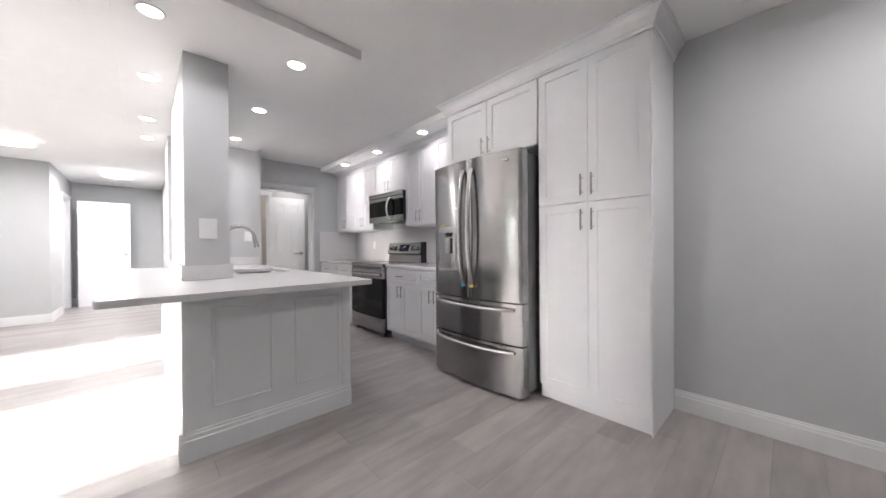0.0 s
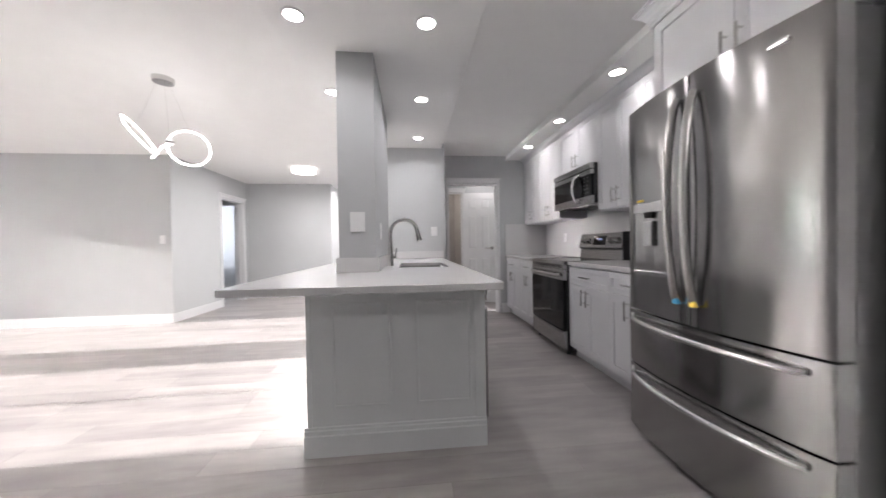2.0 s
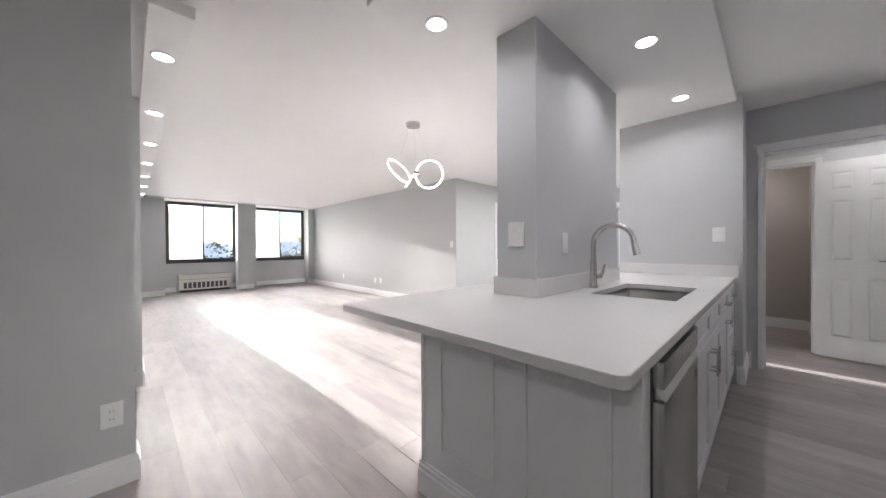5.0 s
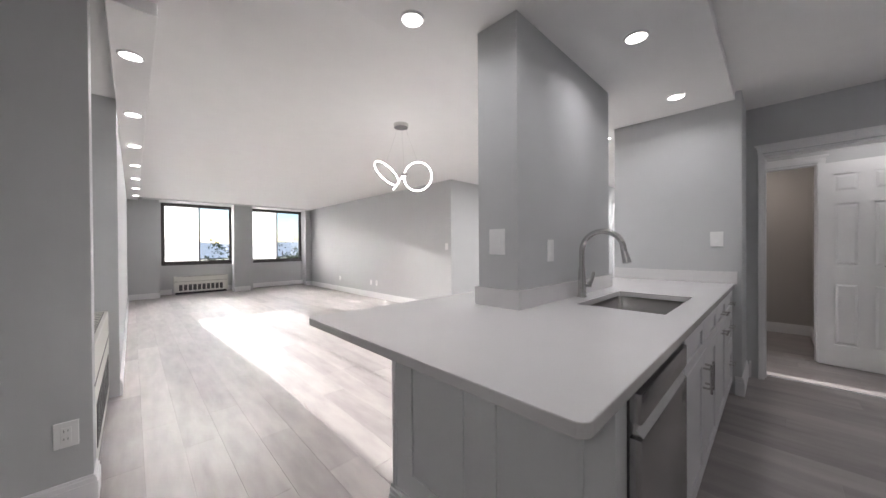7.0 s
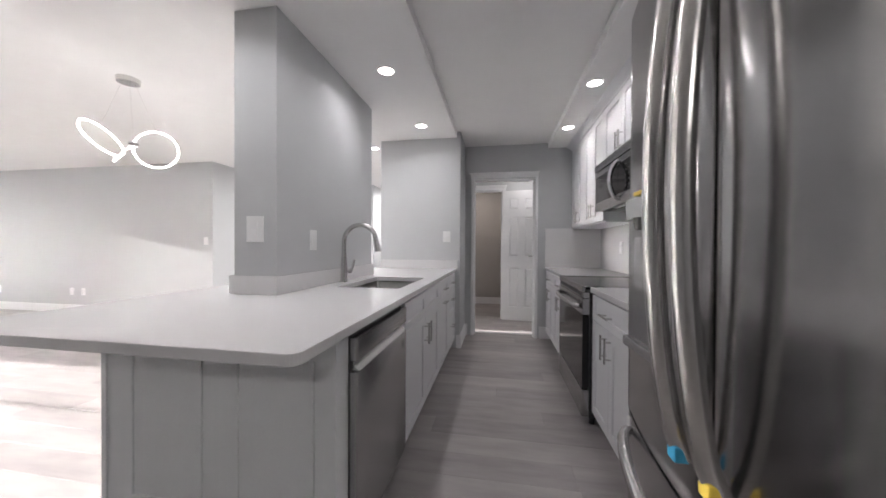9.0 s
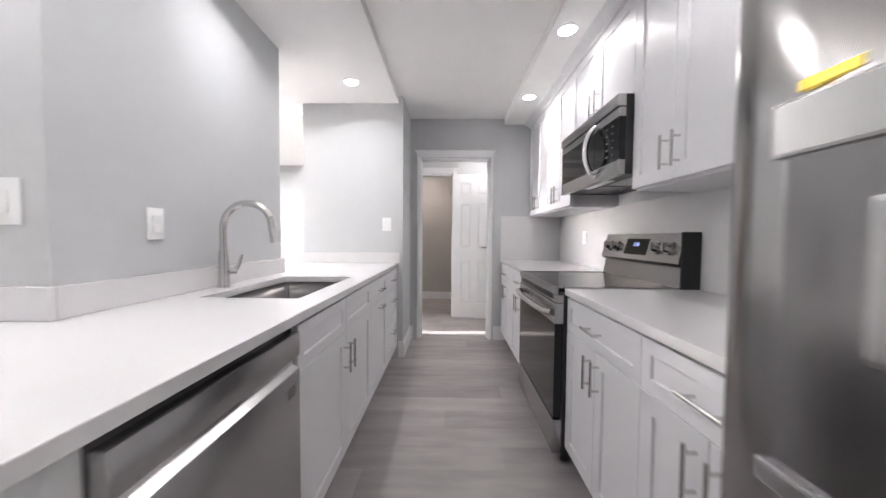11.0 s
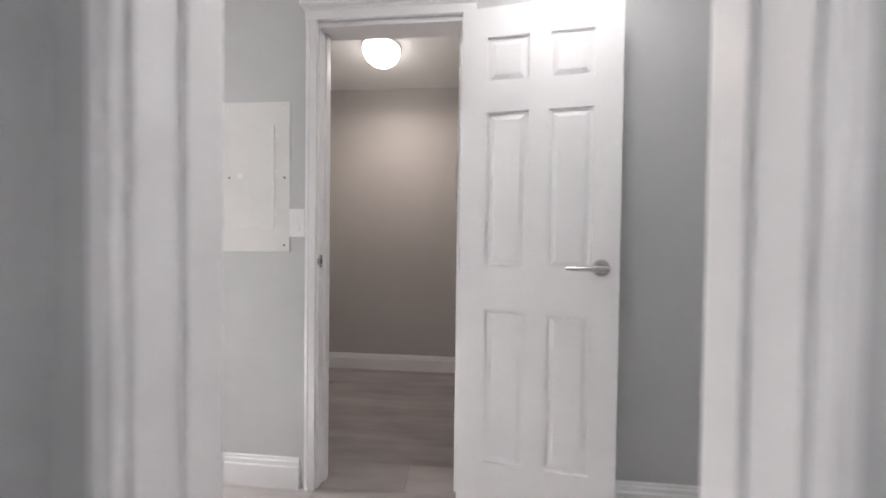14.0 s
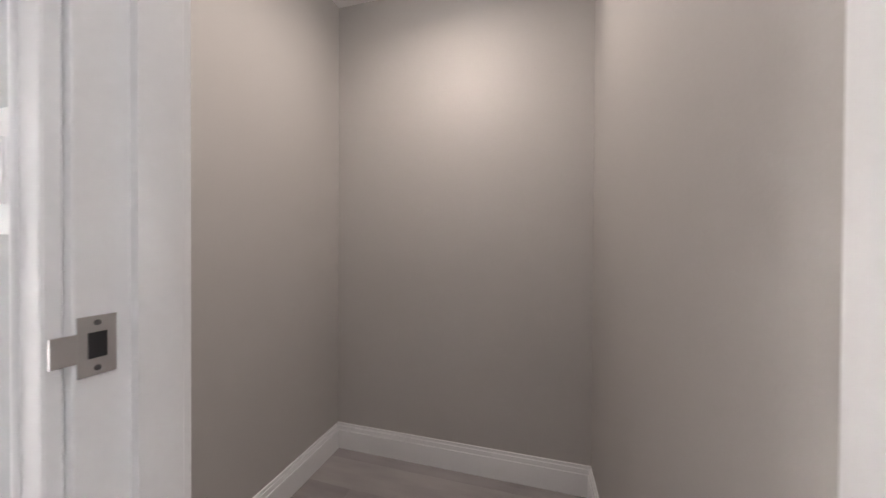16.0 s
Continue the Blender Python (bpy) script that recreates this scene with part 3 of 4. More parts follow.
part("strip", boxes((0.509, 2.975, CT + 0.001, 0.526, 4.27, 1.005), bevel=0.002), QUARTZ, lip)
part("strip", boxes((0.24, 2.975, CT + 0.001, 0.257, 4.27, 1.005), bevel=0.002), QUARTZ, lip)
tagged(new("backsplash_lip", finish("backsplash_lip", boxes((0.27, 5.109, CT + 0.001, 1.195, 5.126, 1.005), bevel=0.002), QUARTZ)), "low white quartz upstand on the wing wall", "backsplash")

# base units under the bar counter; fronts look into the aisle
LF = 1.142
def left(y0):
    return pose(LF, y0, 0, 0, 0, 90)


sd = LF - 0.34
cabinet("sink_cabinet", "white shaker sink cabinet with false drawers and two doors", left(3.115), 0.985, 0.10, 0, CB,
        [("drawer", 0, 0.4925, 0.70, CB - 0.012, None, 0, False), ("drawer", 0.4925, 0.985, 0.70, CB - 0.012, None, 0, False)] + pair(0.985, 0.10, 0.70, 0.58), toe=0.10)
cabinet("base_cabinet", "white shaker base cabinet with a drawer and pull-out door", left(4.10), 0.51, sd, 0, CB,
        [("drawer", 0, 0.51, 0.70, CB - 0.012, 0.255, 0.778, False), ("door", 0, 0.51, 0.10, 0.70, 0.255, 0.655, False)], toe=0.10)
cabinet("drawer_cabinet", "white shaker cabinet with three drawers", left(4.61), 0.512, sd, 0, CB,
        [("drawer", 0, 0.512, 0.70, CB - 0.012, 0.256, 0.778, False), ("drawer", 0, 0.512, 0.42, 0.70, 0.256, 0.60, False), ("drawer", 0, 0.512, 0.10, 0.42, 0.256, 0.32, False)], toe=0.10)

# end panel of the island with two framed fields and a moulded base
isl = thing("island_end_panel", "pale grey island end panel with framed mouldings", "panel")
part("board", boxes((0.203, 2.43, 0, 1.137, 2.458, CB)), PANEL, isl)
for a, b in ((0.33, 0.635), (0.765, 1.06)):
    bm = bmesh.new()
    for x0, z0, x1, z1 in ((a, 0.245, a + 0.014, 0.79), (b - 0.014, 0.245, b, 0.79), (a + 0.014, 0.776, b - 0.014, 0.79), (a + 0.014, 0.245, b - 0.014, 0.259)):
        box(bm, x0, 2.422, z0, x1, 2.431, z1, bevel=0.003)
    part("moulding", bm, PANEL, isl)
prof = ((0.0, 0.0), (0.016, 0.0), (0.016, 0.108), (0.011, 0.113), (0.011, 0.133), (0.006, 0.138), (0.006, 0.15), (0.0, 0.153))
front = prism(bmesh.new(), [(2.43 - o, z) for o, z in prof], "x", 0.187, 1.139)
side = prism(bmesh.new(), [(0.204 - o, z) for o, z in prof], "y", 2.431, 5.126)
part("baseboard", front, PANEL, isl)
part("baseboard", side, PANEL, isl)
part("corner_stile", boxes((0.203, 2.424, 0.152, 0.225, 2.43, CB)), PANEL, isl)
part("corner_stile", boxes((1.08, 2.424, 0.152, 1.137, 2.43, CB)), PANEL, isl)
part("side_panel", boxes((0.34, 2.459, 0, 1.137, 2.52, CB - 0.001)), PANEL, isl)

# ---- appliances ----
dw = thing("dishwasher", "stainless steel dishwasher with a pocket handle", "dishwasher", left(2.505))
part("body", boxes((0.005, 0.0, 0.09, 0.605, sd, CB - 0.002)), DARK, dw)
part("door", boxes((0.006, -0.03, 0.10, 0.602, 0.0, 0.725), bevel=0.004), STEEL_H, dw, "brushed stainless door", True)
part("control_panel", boxes((0.006, -0.03, 0.765, 0.602, 0.0, 0.845), bevel=0.004), STEEL_H, dw, smooth=True)
bm = prism(bmesh.new(), [(-0.004, 0.726), (-0.030, 0.726), (-0.012, 0.742), (-0.006, 0.764), (-0.004, 0.764)], "x", 0.02, 0.588)
part("handle_recess", bm, BRIGHT, dw, "bright pocket handle")
part("kick_plate", boxes((0.01, 0.03, 0.0, 0.6, 0.06, 0.09)), BLACK, dw)
for i in range(4):
    part("label_bar", boxes((0.52, -0.0312, 0.68 - i * 0.009, 0.57, -0.0302, 0.683 - i * 0.009)), DARK, dw)


def bowed(bm, x0, x1, z0, z1, depth, bow, total, n=18, lip=0.006):
    """A door whose face bulges across the appliance's whole width; the back lies at y = 0."""
    def face(x):
        return -depth - bow * (1 - (2 * x / total - 1) ** 2)
    pts = [(x0, 0.0)] + [(x0 + (x1 - x0) * i / n, face(x0 + (x1 - x0) * i / n) + (lip if i in (0, n) else 0)) for i in range(n + 1)] + [(x1, 0.0)]
    prism(bm, pts, "z", z0, z1)
    return bm


fw = 0.93
fr = thing("refrigerator", "stainless steel french-door refrigerator with two freezer drawers", "refrigerator", pose(2.105, 2.508, 0, 0, 0, -90))
part("body", boxes((0.004, 0.0, 0.04, fw - 0.004, 0.76, 1.80), bevel=0.004), SIDE, fr, "grey painted cabinet sides")
part("hinge_cover", boxes((0.02, -0.02, 1.80, 0.14, 0.10, 1.825), bevel=0.006), DARK, fr)
part("hinge_cover", boxes((fw - 0.14, -0.02, 1.80, fw - 0.02, 0.10, 1.825), bevel=0.006), DARK, fr)
def fface(x):
    return -0.075 - 0.05 * (1 - (2 * x / fw - 1) ** 2)


for nm, a, b, z0, z1 in (("door", 0.0, fw / 2 - 0.003, 0.705, 1.82), ("door", fw / 2 + 0.003, fw, 0.705, 1.82), ("drawer", 0.0, fw, 0.395, 0.695), ("drawer", 0.0, fw, 0.022, 0.385)):
    d = part(nm, bowed(bmesh.new(), a, b, z0, z1, 0.075, 0.05, fw), STEEL, fr, "brushed stainless steel front", True)
    if nm == "door":
        hx = fw / 2 + (-0.045 if a == 0 else 0.045)
        pts = [(hx, fface(hx) - 0.012 - 0.055 * math.sin(math.pi * (k / 22)) ** 0.6, 0.80 + 0.93 * k / 22) for k in range(23)]
        part("handle", tube(bmesh.new(), pts, 0.018, 12, flat=0.7), BRIGHT, d, "long curved polished handle", True)
        part("handle_tape", boxes((hx - 0.0135, fface(hx) - 0.034, 0.795, hx + 0.0135, fface(hx) - 0.010, 0.822), bevel=0.004), BLUE if a == 0 else YELLOW, d, "strip of protective tape")
    else:
        zz = z1 - 0.045
        pts = [(0.06 + (fw - 0.12) * k / 22, fface(0.06 + (fw - 0.12) * k / 22) - 0.008 - 0.045 * math.sin(math.pi * k / 22) ** 0.5, zz) for k in range(23)]
        part("handle", tube(bmesh.new(), pts, 0.015, 12, flat=0.8), BRIGHT, d, "curved polished drawer handle", True)
        part("sticker", boxes((0.03, fface(0.03) - 0.004, z1 - 0.05, 0.05, fface(0.05) + 0.012, z1 - 0.02)), PLASTIC, d)
ddx0, ddx1 = 0.10, 0.345
disp = part("dispenser", boxes((ddx0, fface(0.1) - 0.026, 1.235, ddx1, fface(0.1) + 0.03, 1.29), (ddx0, fface(0.1) - 0.012, 0.92, ddx0 + 0.012, fface(0.1) + 0.02, 1.235), (ddx1 - 0.012, fface(0.3) - 0.004, 0.92, ddx1, fface(0.3) + 0.02, 1.235), (ddx0, fface(0.1) - 0.03, 0.905, ddx1, fface(0.1) + 0.02, 0.93), bevel=0.004), STEEL_H, fr, "ice and water dispenser")
part("recess", boxes((ddx0 + 0.012, fface(0.22) - 0.003, 0.93, ddx1 - 0.012, fface(0.22) + 0.02, 1.235)), STEEL, disp)
part("paddle", boxes((0.19, fface(0.22) - 0.022, 1.06, 0.25, fface(0.22) - 0.003, 1.19), bevel=0.006), STEEL_H, disp)
part("nozzle", disc(bmesh.new(), (0.22, fface(0.22) - 0.015, 1.235), (0, 0, -1), 0.02, 0.014, 0.03), DARK, disp)
part("screen", boxes((0.11, fface(0.14) - 0.004, 1.30, 0.16, fface(0.14) + 0.01, 1.31), bevel=0.001), YELLOW, disp, "thin yellow tape")
part("badge", boxes((fw - 0.16, fface(fw - 0.16) - 0.0005, 1.745, fw - 0.10, fface(fw - 0.16) + 0.012, 1.757)), BRIGHT, fr)
for x in (0.06, fw - 0.06):
    part("foot", disc(bmesh.new(), (x, 0.02, 0), (0, 0, 1), 0.022, 0.018, 0.06, 14), BLACK, fr)
part("base_grille", boxes((0.06, 0.02, 0.03, fw - 0.06, 0.05, 0.05)), BLACK, fr)

rw, RX = 0.79, FR - 0.036
rg = thing("range", "stainless steel electric range with a black glass cooktop", "range", pose(RX, 4.463, 0, 0, 0, -90))
part("body", boxes((0.002, 0.0, 0.05, rw - 0.002, XR - RX - 0.03, 0.885)), BLACK, rg)
part("cooktop", boxes((0.002, -0.03, 0.886, rw - 0.002, XR - RX - 0.11, 0.908), bevel=0.004), GLASSBLK, rg, "black glass cooktop")
part("cooktop_edge", boxes((0.0, -0.046, 0.872, rw, -0.029, 0.912), (0.0, -0.029, 0.905, 0.014, XR - RX - 0.11, 0.912), (rw - 0.014, -0.029, 0.905, rw, XR - RX - 0.11, 0.912), bevel=0.003), STEEL_H, rg)
odoor = part("oven_door", boxes((0.004, -0.045, 0.725, rw - 0.004, 0.0, 0.83), bevel=0.003), STEEL_H, rg)
part("window", boxes((0.004, -0.044, 0.245, rw - 0.004, -0.004, 0.724), bevel=0.002), GLASSBLK, odoor, "black glass oven window")
hp = [(0.04 + (rw - 0.08) * k / 20, -0.05 - 0.045 * math.sin(math.pi * k / 20) ** 0.35, 0.775) for k in range(21)]
part("handle", tube(bmesh.new(), hp, 0.017, 12), BRIGHT, odoor, "curved steel handle", True)
for i in range(3):
    part("vent_slot", boxes((0.05, -0.047, 0.845 + i * 0.010, rw - 0.05, -0.02, 0.850 + i * 0.010)), BLACK, rg)
part("control_rail", boxes((0.004, -0.04, 0.832, rw - 0.004, 0.0, 0.871), bevel=0.002), STEEL_H, rg)
part("storage_drawer", boxes((0.004, -0.045, 0.06, rw - 0.004, 0.0, 0.235), bevel=0.006), STEEL_H, rg, "brushed steel drawer", True)
by = XR - RX - 0.11
bg = part("back_guard", prism(bmesh.new(), [(by, 0.905), (by + 0.02, 1.015), (by - 0.015, 1.03), (by + 0.03, 1.185), (by + 0.09, 1.185), (by + 0.09, 0.905)], "x", 0.0, rw), STEEL_H, rg, "tilted steel control panel")
part("end_cap", boxes((rw, by - 0.0, 0.905, rw + 0.012, by + 0.092, 1.19), bevel=0.002), BLACK, rg)
def gy(z):
    return by - 0.015 + 0.045 * (z - 1.03) / 0.155


part("display", prism(bmesh.new(), [(gy(1.06) - 0.002, 1.06), (gy(1.155) - 0.002, 1.155), (gy(1.155) + 0.006, 1.155), (gy(1.06) + 0.006, 1.06)], "x", 0.285, 0.515), GLASSBLK, bg, "dark glass display")
part("gap", boxes((0.01, by - 0.01, 1.016, rw - 0.01, by + 0.03, 1.029)), BLACK, bg)
for x in (0.085, 0.185, 0.605, 0.705):
    kn = part("knob", disc(disc(bmesh.new(), (x, gy(1.105), 1.105), (0, -1, 0.29), 0.037, 0.035, 0.012), (x, gy(1.105) - 0.01, 1.108), (0, -1, 0.29), 0.029, 0.024, 0.026), BRIGHT, bg, "round steel knob", True)
    part("grip", boxes((x - 0.005, gy(1.105) - 0.045, 1.09, x + 0.005, gy(1.105) - 0.03, 1.138), bevel=0.002), BRIGHT, kn)
for x in (0.05, rw - 0.05):
    part("foot", disc(bmesh.new(), (x, 0.03, 0), (0, 0, 1), 0.018, 0.018, 0.055, 12), BLACK, rg)


def lettering(name, text, size, mat, parent, m):
    cu = bpy.data.curves.new(name, "FONT")
    cu.body, cu.size, cu.extrude, cu.align_x, cu.align_y = text, size, 0.0004, "CENTER", "CENTER"
    tmp = bpy.data.objects.new(name, cu)
    scene.collection.objects.link(tmp)
    me = bpy.data.meshes.new_from_object(tmp.evaluated_get(bpy.context.evaluated_depsgraph_get()))
    bpy.data.objects.remove(tmp)
    me.materials.append(mat)
    ob = new(name, me)
    ob.parent, ob.matrix_local = parent, m
    return ob


lettering("clock_digits", "5:58", 0.034, CLOCK, bg, pose(0.40, gy(1.12) - 0.0035, 1.12, 73, 0, 0))

mwv = thing("microwave", "stainless steel over-range microwave with a curved handle", "microwave", pose(2.492, 4.477, 0, 0, 0, -90))
mw, mz0, mz1 = 0.797, 1.47, 1.865
part("body", boxes((0.004, 0.03, mz0 + 0.005, mw - 0.004, XR - 2.494, mz1), bevel=0.002), BLACK, mwv, "black casing")
part("top_grille", boxes((0, -0.012, mz1 - 0.06, mw, 0.03, mz1), bevel=0.006), STEEL_H, mwv, smooth=True)
md = part("door", boxes((0, -0.005, mz1 - 0.11, mw, 0.03, mz1 - 0.066), (0, -0.005, mz0, mw, 0.03, mz0 + 0.075), bevel=0.004), STEEL_H, mwv, "steel-edged door")
part("window", boxes((0.0, -0.002, mz0 + 0.076, 0.525, 0.028, mz1 - 0.111), bevel=0.001), GLASSBLK, md, "dark glass window")
part("control_panel", boxes((0.527, -0.002, mz0 + 0.076, mw, 0.028, mz1 - 0.111), bevel=0.001), GLASSBLK, mwv, "black glass control panel")
part("handle", tube(bmesh.new(), [(0.55, -0.005 - 0.06 * math.sin(math.pi * k / 18) ** 0.6, mz0 + 0.035 + (mz1 - mz0 - 0.12) * k / 18) for k in range(19)], 0.016, 12), CHROME, md, "curved polished handle", True)
for r in range(5):
    for c in range(2):
        part("key_mark", boxes((0.66 + c * 0.06, -0.0028, mz0 + 0.11 + r * 0.036, 0.68 + c * 0.06, -0.0021, mz0 + 0.115 + r * 0.036)), SIDE, mwv)
for a, b in ((0.10, 0.42), (0.46, 0.76)):
    part("filter", boxes((a, 0.1, mz0 - 0.001, b, 0.30, mz0 + 0.006), bevel=0.002), STEEL, mwv, "grease filter under the microwave")
part("lamp_lens", boxes((0.3, 0.04, mz0, 0.6, 0.08, mz0 + 0.006), bevel=0.002), PLASTIC, mwv)

# sink and faucet
sk = thing("sink", "undermount stainless steel kitchen sink", "sink")
bm = bmesh.new()
g, zb = 0.006, 0.69
o = [(SX0 - g, SY0 - g), (SX1 + g, SY0 - g), (SX1 + g, SY1 + g), (SX0 - g, SY1 + g)]
prev = None
for z, ins in ((CB - 0.001, 0.0), (zb + 0.03, 0.004), (zb, 0.034)):
    ring = [bm.verts.new((x + (ins if x < 0.8 else -ins), y + (ins if y < 3.7 else -ins), z)) for x, y in o]
    if prev:
        for i in range(4):
            bm.faces.new((prev[i], prev[(i + 1) % 4], ring[(i + 1) % 4], ring[i]))
    prev = ring
bm.faces.new(prev)
up = [e for e in bm.edges if abs(e.verts[0].co.z - e.verts[1].co.z) > 0.02]
bmesh.ops.bevel(bm, geom=up, offset=0.02, segments=4, affect="EDGES")
bas = part("basin", bm, SINKSTEEL, sk, "brushed steel basin", True)
sol = bas.modifiers.new("thick", "SOLIDIFY")
sol.thickness, sol.offset = 0.002, -1
part("drain", disc(bmesh.new(), (0.85, 3.7, zb + 0.001), (0, 0, 1), 0.045, 0.04, 0.004), CHROME, sk)
fx, fy = 0.565, 3.61
fc = thing("faucet", "brushed nickel gooseneck pull-down kitchen faucet", "faucet", pose(fx, fy, CT))
part("base", disc(disc(bmesh.new(), (0, 0, 0.0), (0, 0, 1), 0.029, 0.027, 0.012), (0, 0, 0.01), (0, 0, 1), 0.025, 0.021, 0.17), BRIGHT, fc, smooth=True)
arc = [(0, 0, 0.17), (0, 0, 0.28)] + [(0.122 - 0.122 * math.cos(math.pi * k / 14), 0, 0.285 + 0.122 * math.sin(math.pi * k / 14)) for k in range(13)]
part("neck", tube(bmesh.new(), arc, 0.0165, 14), BRIGHT, fc, smooth=True)
e = Vector(arc[-1])
part("spray_head", disc(disc(bmesh.new(), e, (0.18, 0, -1), 0.016, 0.018, 0.05, 20), e + Vector((0.009, 0, -0.05)), (0.24, 0, -1), 0.018, 0.024, 0.07, 20), BRIGHT, fc, smooth=True)
part("lever", tube(disc(bmesh.new(), (0.015, 0.01, 0.075), (0.6, 0.8, 0), 0.016, 0.015, 0.035, 16), [(0.032, 0.036, 0.078), (0.042, 0.05, 0.105), (0.05, 0.06, 0.155)], [0.011, 0.009, 0.008], 10), BRIGHT, fc, smooth=True)

# ---- switches and outlets ----
def wall_plate(name, m, label, w=0.075, h=0.12, kind="rocker", group=""):
    ob = thing(name, label, "switch" if kind == "rocker" else "outlet", m, group)
    part("plate", boxes((-w / 2, -0.006, -h / 2, w / 2, 0.0, h / 2), bevel=0.0025), PLASTIC, ob)
    n = max(1, round(w / 0.075))
    for i in range(n):
        c = -w / 2 + w * (i + 0.5) / n
        if kind == "rocker":
            part("rocker", prism(bmesh.new(), [(-0.006, -0.033), (-0.012, -0.033), (-0.008, 0.0), (-0.010, 0.033), (-0.006, 0.033)], "x", c - 0.017, c + 0.017), PLASTIC, ob)
        else:
            part("socket", boxes((c - 0.017, -0.0085, -0.035, c + 0.017, -0.006, 0.035), bevel=0.001), PLASTIC, ob)
            for z in (-0.019, 0.019):
                part("slot", boxes((c - 0.008, -0.0092, z - 0.005, c - 0.006, -0.0084, z + 0.006), (c + 0.005, -0.0092, z - 0.005, c + 0.007, -0.0084, z + 0.006)), DARK, ob)
    return ob


wall_plate("light_switch", pose(0.385, 2.975, 1.25), "white rocker light switch on the pillar", 0.10, 0.135)
wall_plate("light_switch", pose(0.508, 3.31, 1.20, 0, 0, 90), "narrow white dimmer switch on the pillar side", 0.07, 0.125)
wall_plate("light_switch", pose(1.065, 5.127, 1.275), "white rocker light switch on the wing wall", 0.085, 0.125)
wall_plate("light_switch", pose(0.985, 6.705, 1.19), "white rocker switch beside the closet door", 0.075, 0.125)
wall_plate("light_switch", pose(-2.88, 5.83, 1.23), "white rocker light switch on the living-room wall")
wall_plate("outlet", pose(-0.90, 1.355, 0.36, 0, 0, 90), "white wall outlet near the floor", 0.08, 0.12, "outlet")
wall_plate("outlet", pose(XR - 0.015, 5.02, 1.16, 0, 0, -90), "white outlet in the quartz backsplash", 0.075, 0.12, "outlet")
wall_plate("outlet", pose(XR - 0.015, 2.95, 1.16, 0, 0, -90), "white outlet in the quartz backsplash", 0.075, 0.12, "outlet")
for x in (-7.2, -5.55, -5.3):
    wall_plate("outlet", pose(x, 5.83, 0.36), "white wall outlet near the living-room floor", 0.075, 0.12, "outlet", "living-room outlets")

# ---- doors ----
def six_panel(name, m, w, h, label, lever_side=1, panels=True):
    ob = thing(name, label, "door", m)
    t = 0.035
    part("leaf", boxes((0, 0.0075 if panels else 0, 0.008, w, t - (0.0075 if panels else 0), h)), TRIM, ob)
    if panels:
        st, mid = w * 0.165, w * 0.13
        rows = ((0.22, 0.84), (1.01, 1.63), (1.745, h - 0.12))
        cols = ((st, (w - mid) / 2), ((w + mid) / 2, w - st))
        for y0, y1, s in ((0.0, 0.008, -1), (t - 0.008, t, 1)):
            bm = bmesh.new()
            box(bm, 0, y0, 0.008, st, y1, h)
            box(bm, w - st, y0, 0.008, w, y1, h)
            box(bm, (w - mid) / 2, y0, 0.008, (w + mid) / 2, y1, h)
            zs = [0.008] + [z for r in rows for z in r] + [h]
            for a, b in cols:
                for i in range(0, len(zs), 2):
                    box(bm, a, y0, zs[i], b, y1, zs[i + 1])
            part("stiles", bm, TRIM, ob)
            for a, b in cols:
                for c, d in rows:
                    yb, yf = (0.0077, 0.0012) if s < 0 else (t - 0.0077, t - 0.0012)
                    bm = bmesh.new()
                    lo = [bm.verts.new((x, yb, z)) for x, z in ((a + 0.012, c + 0.012), (b - 0.012, c + 0.012), (b - 0.012, d - 0.012), (a + 0.012, d - 0.012))]
                    hi = [bm.verts.new((x, yf, z)) for x, z in ((a + 0.032, c + 0.032), (b - 0.032, c + 0.032), (b - 0.032, d - 0.032), (a + 0.032, d - 0.032))]
                    bm.faces.new(hi)
                    for i in range(4):
                        bm.faces.new((lo[i], lo[(i + 1) % 4], hi[(i + 1) % 4], hi[i]))
                    part("panel", bm, TRIM, ob)
    lx = w - 0.065
    for s in (-1, 1):
        y = 0.0 if s < 0 else t
        bm = disc(bmesh.new(), (lx, y, 1.02), (0, s, 0), 0.033, 0.028, 0.012, 24)
        disc(bm, (lx, y + s * 0.01, 1.02), (0, s, 0), 0.014, 0.012, 0.04, 16)
        tube(bm, [(lx + 0.01, y + s * 0.05, 1.02), (lx - 0.03, y + s * 0.052, 1.02), (lx - 0.09, y + s * 0.05, 1.019), (lx - 0.135, y + s * 0.045, 1.018)], [0.012, 0.012, 0.010, 0.007], 12)
        part("lever_handle", bm, BRIGHT, ob, "satin nickel lever handle", True)
    for z in (0.2, 1.0, 1.82):
        part("hinge", disc(bmesh.new(), (-0.006, -0.004, z), (0, 0, 1), 0.006, 0.006, 0.09, 10), TRIM, ob)
    return ob


six_panel("closet_door", pose(1.715, 6.645, 0, 0, 0, -6), 0.60, 2.045, "white six-panel closet door standing open with a lever handle")
six_panel("slab_door", pose(-0.875, 9.6, 0, 0, 0, -3), 0.73, 2.06, "plain white flush door standing open in the hall", panels=False)

# breaker panel, smoke alarm
bp = thing("breaker_panel", "painted grey electrical breaker panel in the wall", "electrical panel", pose(0.63, 6.705, 1.06))
part("cover", boxes((0, -0.006, 0, 0.325, 0.0, 0.665), bevel=0.002), PANELPAINT, bp)
part("door", boxes((0.085, -0.013, 0.10, 0.255, -0.006, 0.565), bevel=0.003), PANELPAINT, bp)
part("latch", disc(bmesh.new(), (0.10, -0.013, 0.335), (0, -1, 0), 0.014, 0.012, 0.006, 18), TRIM, bp)
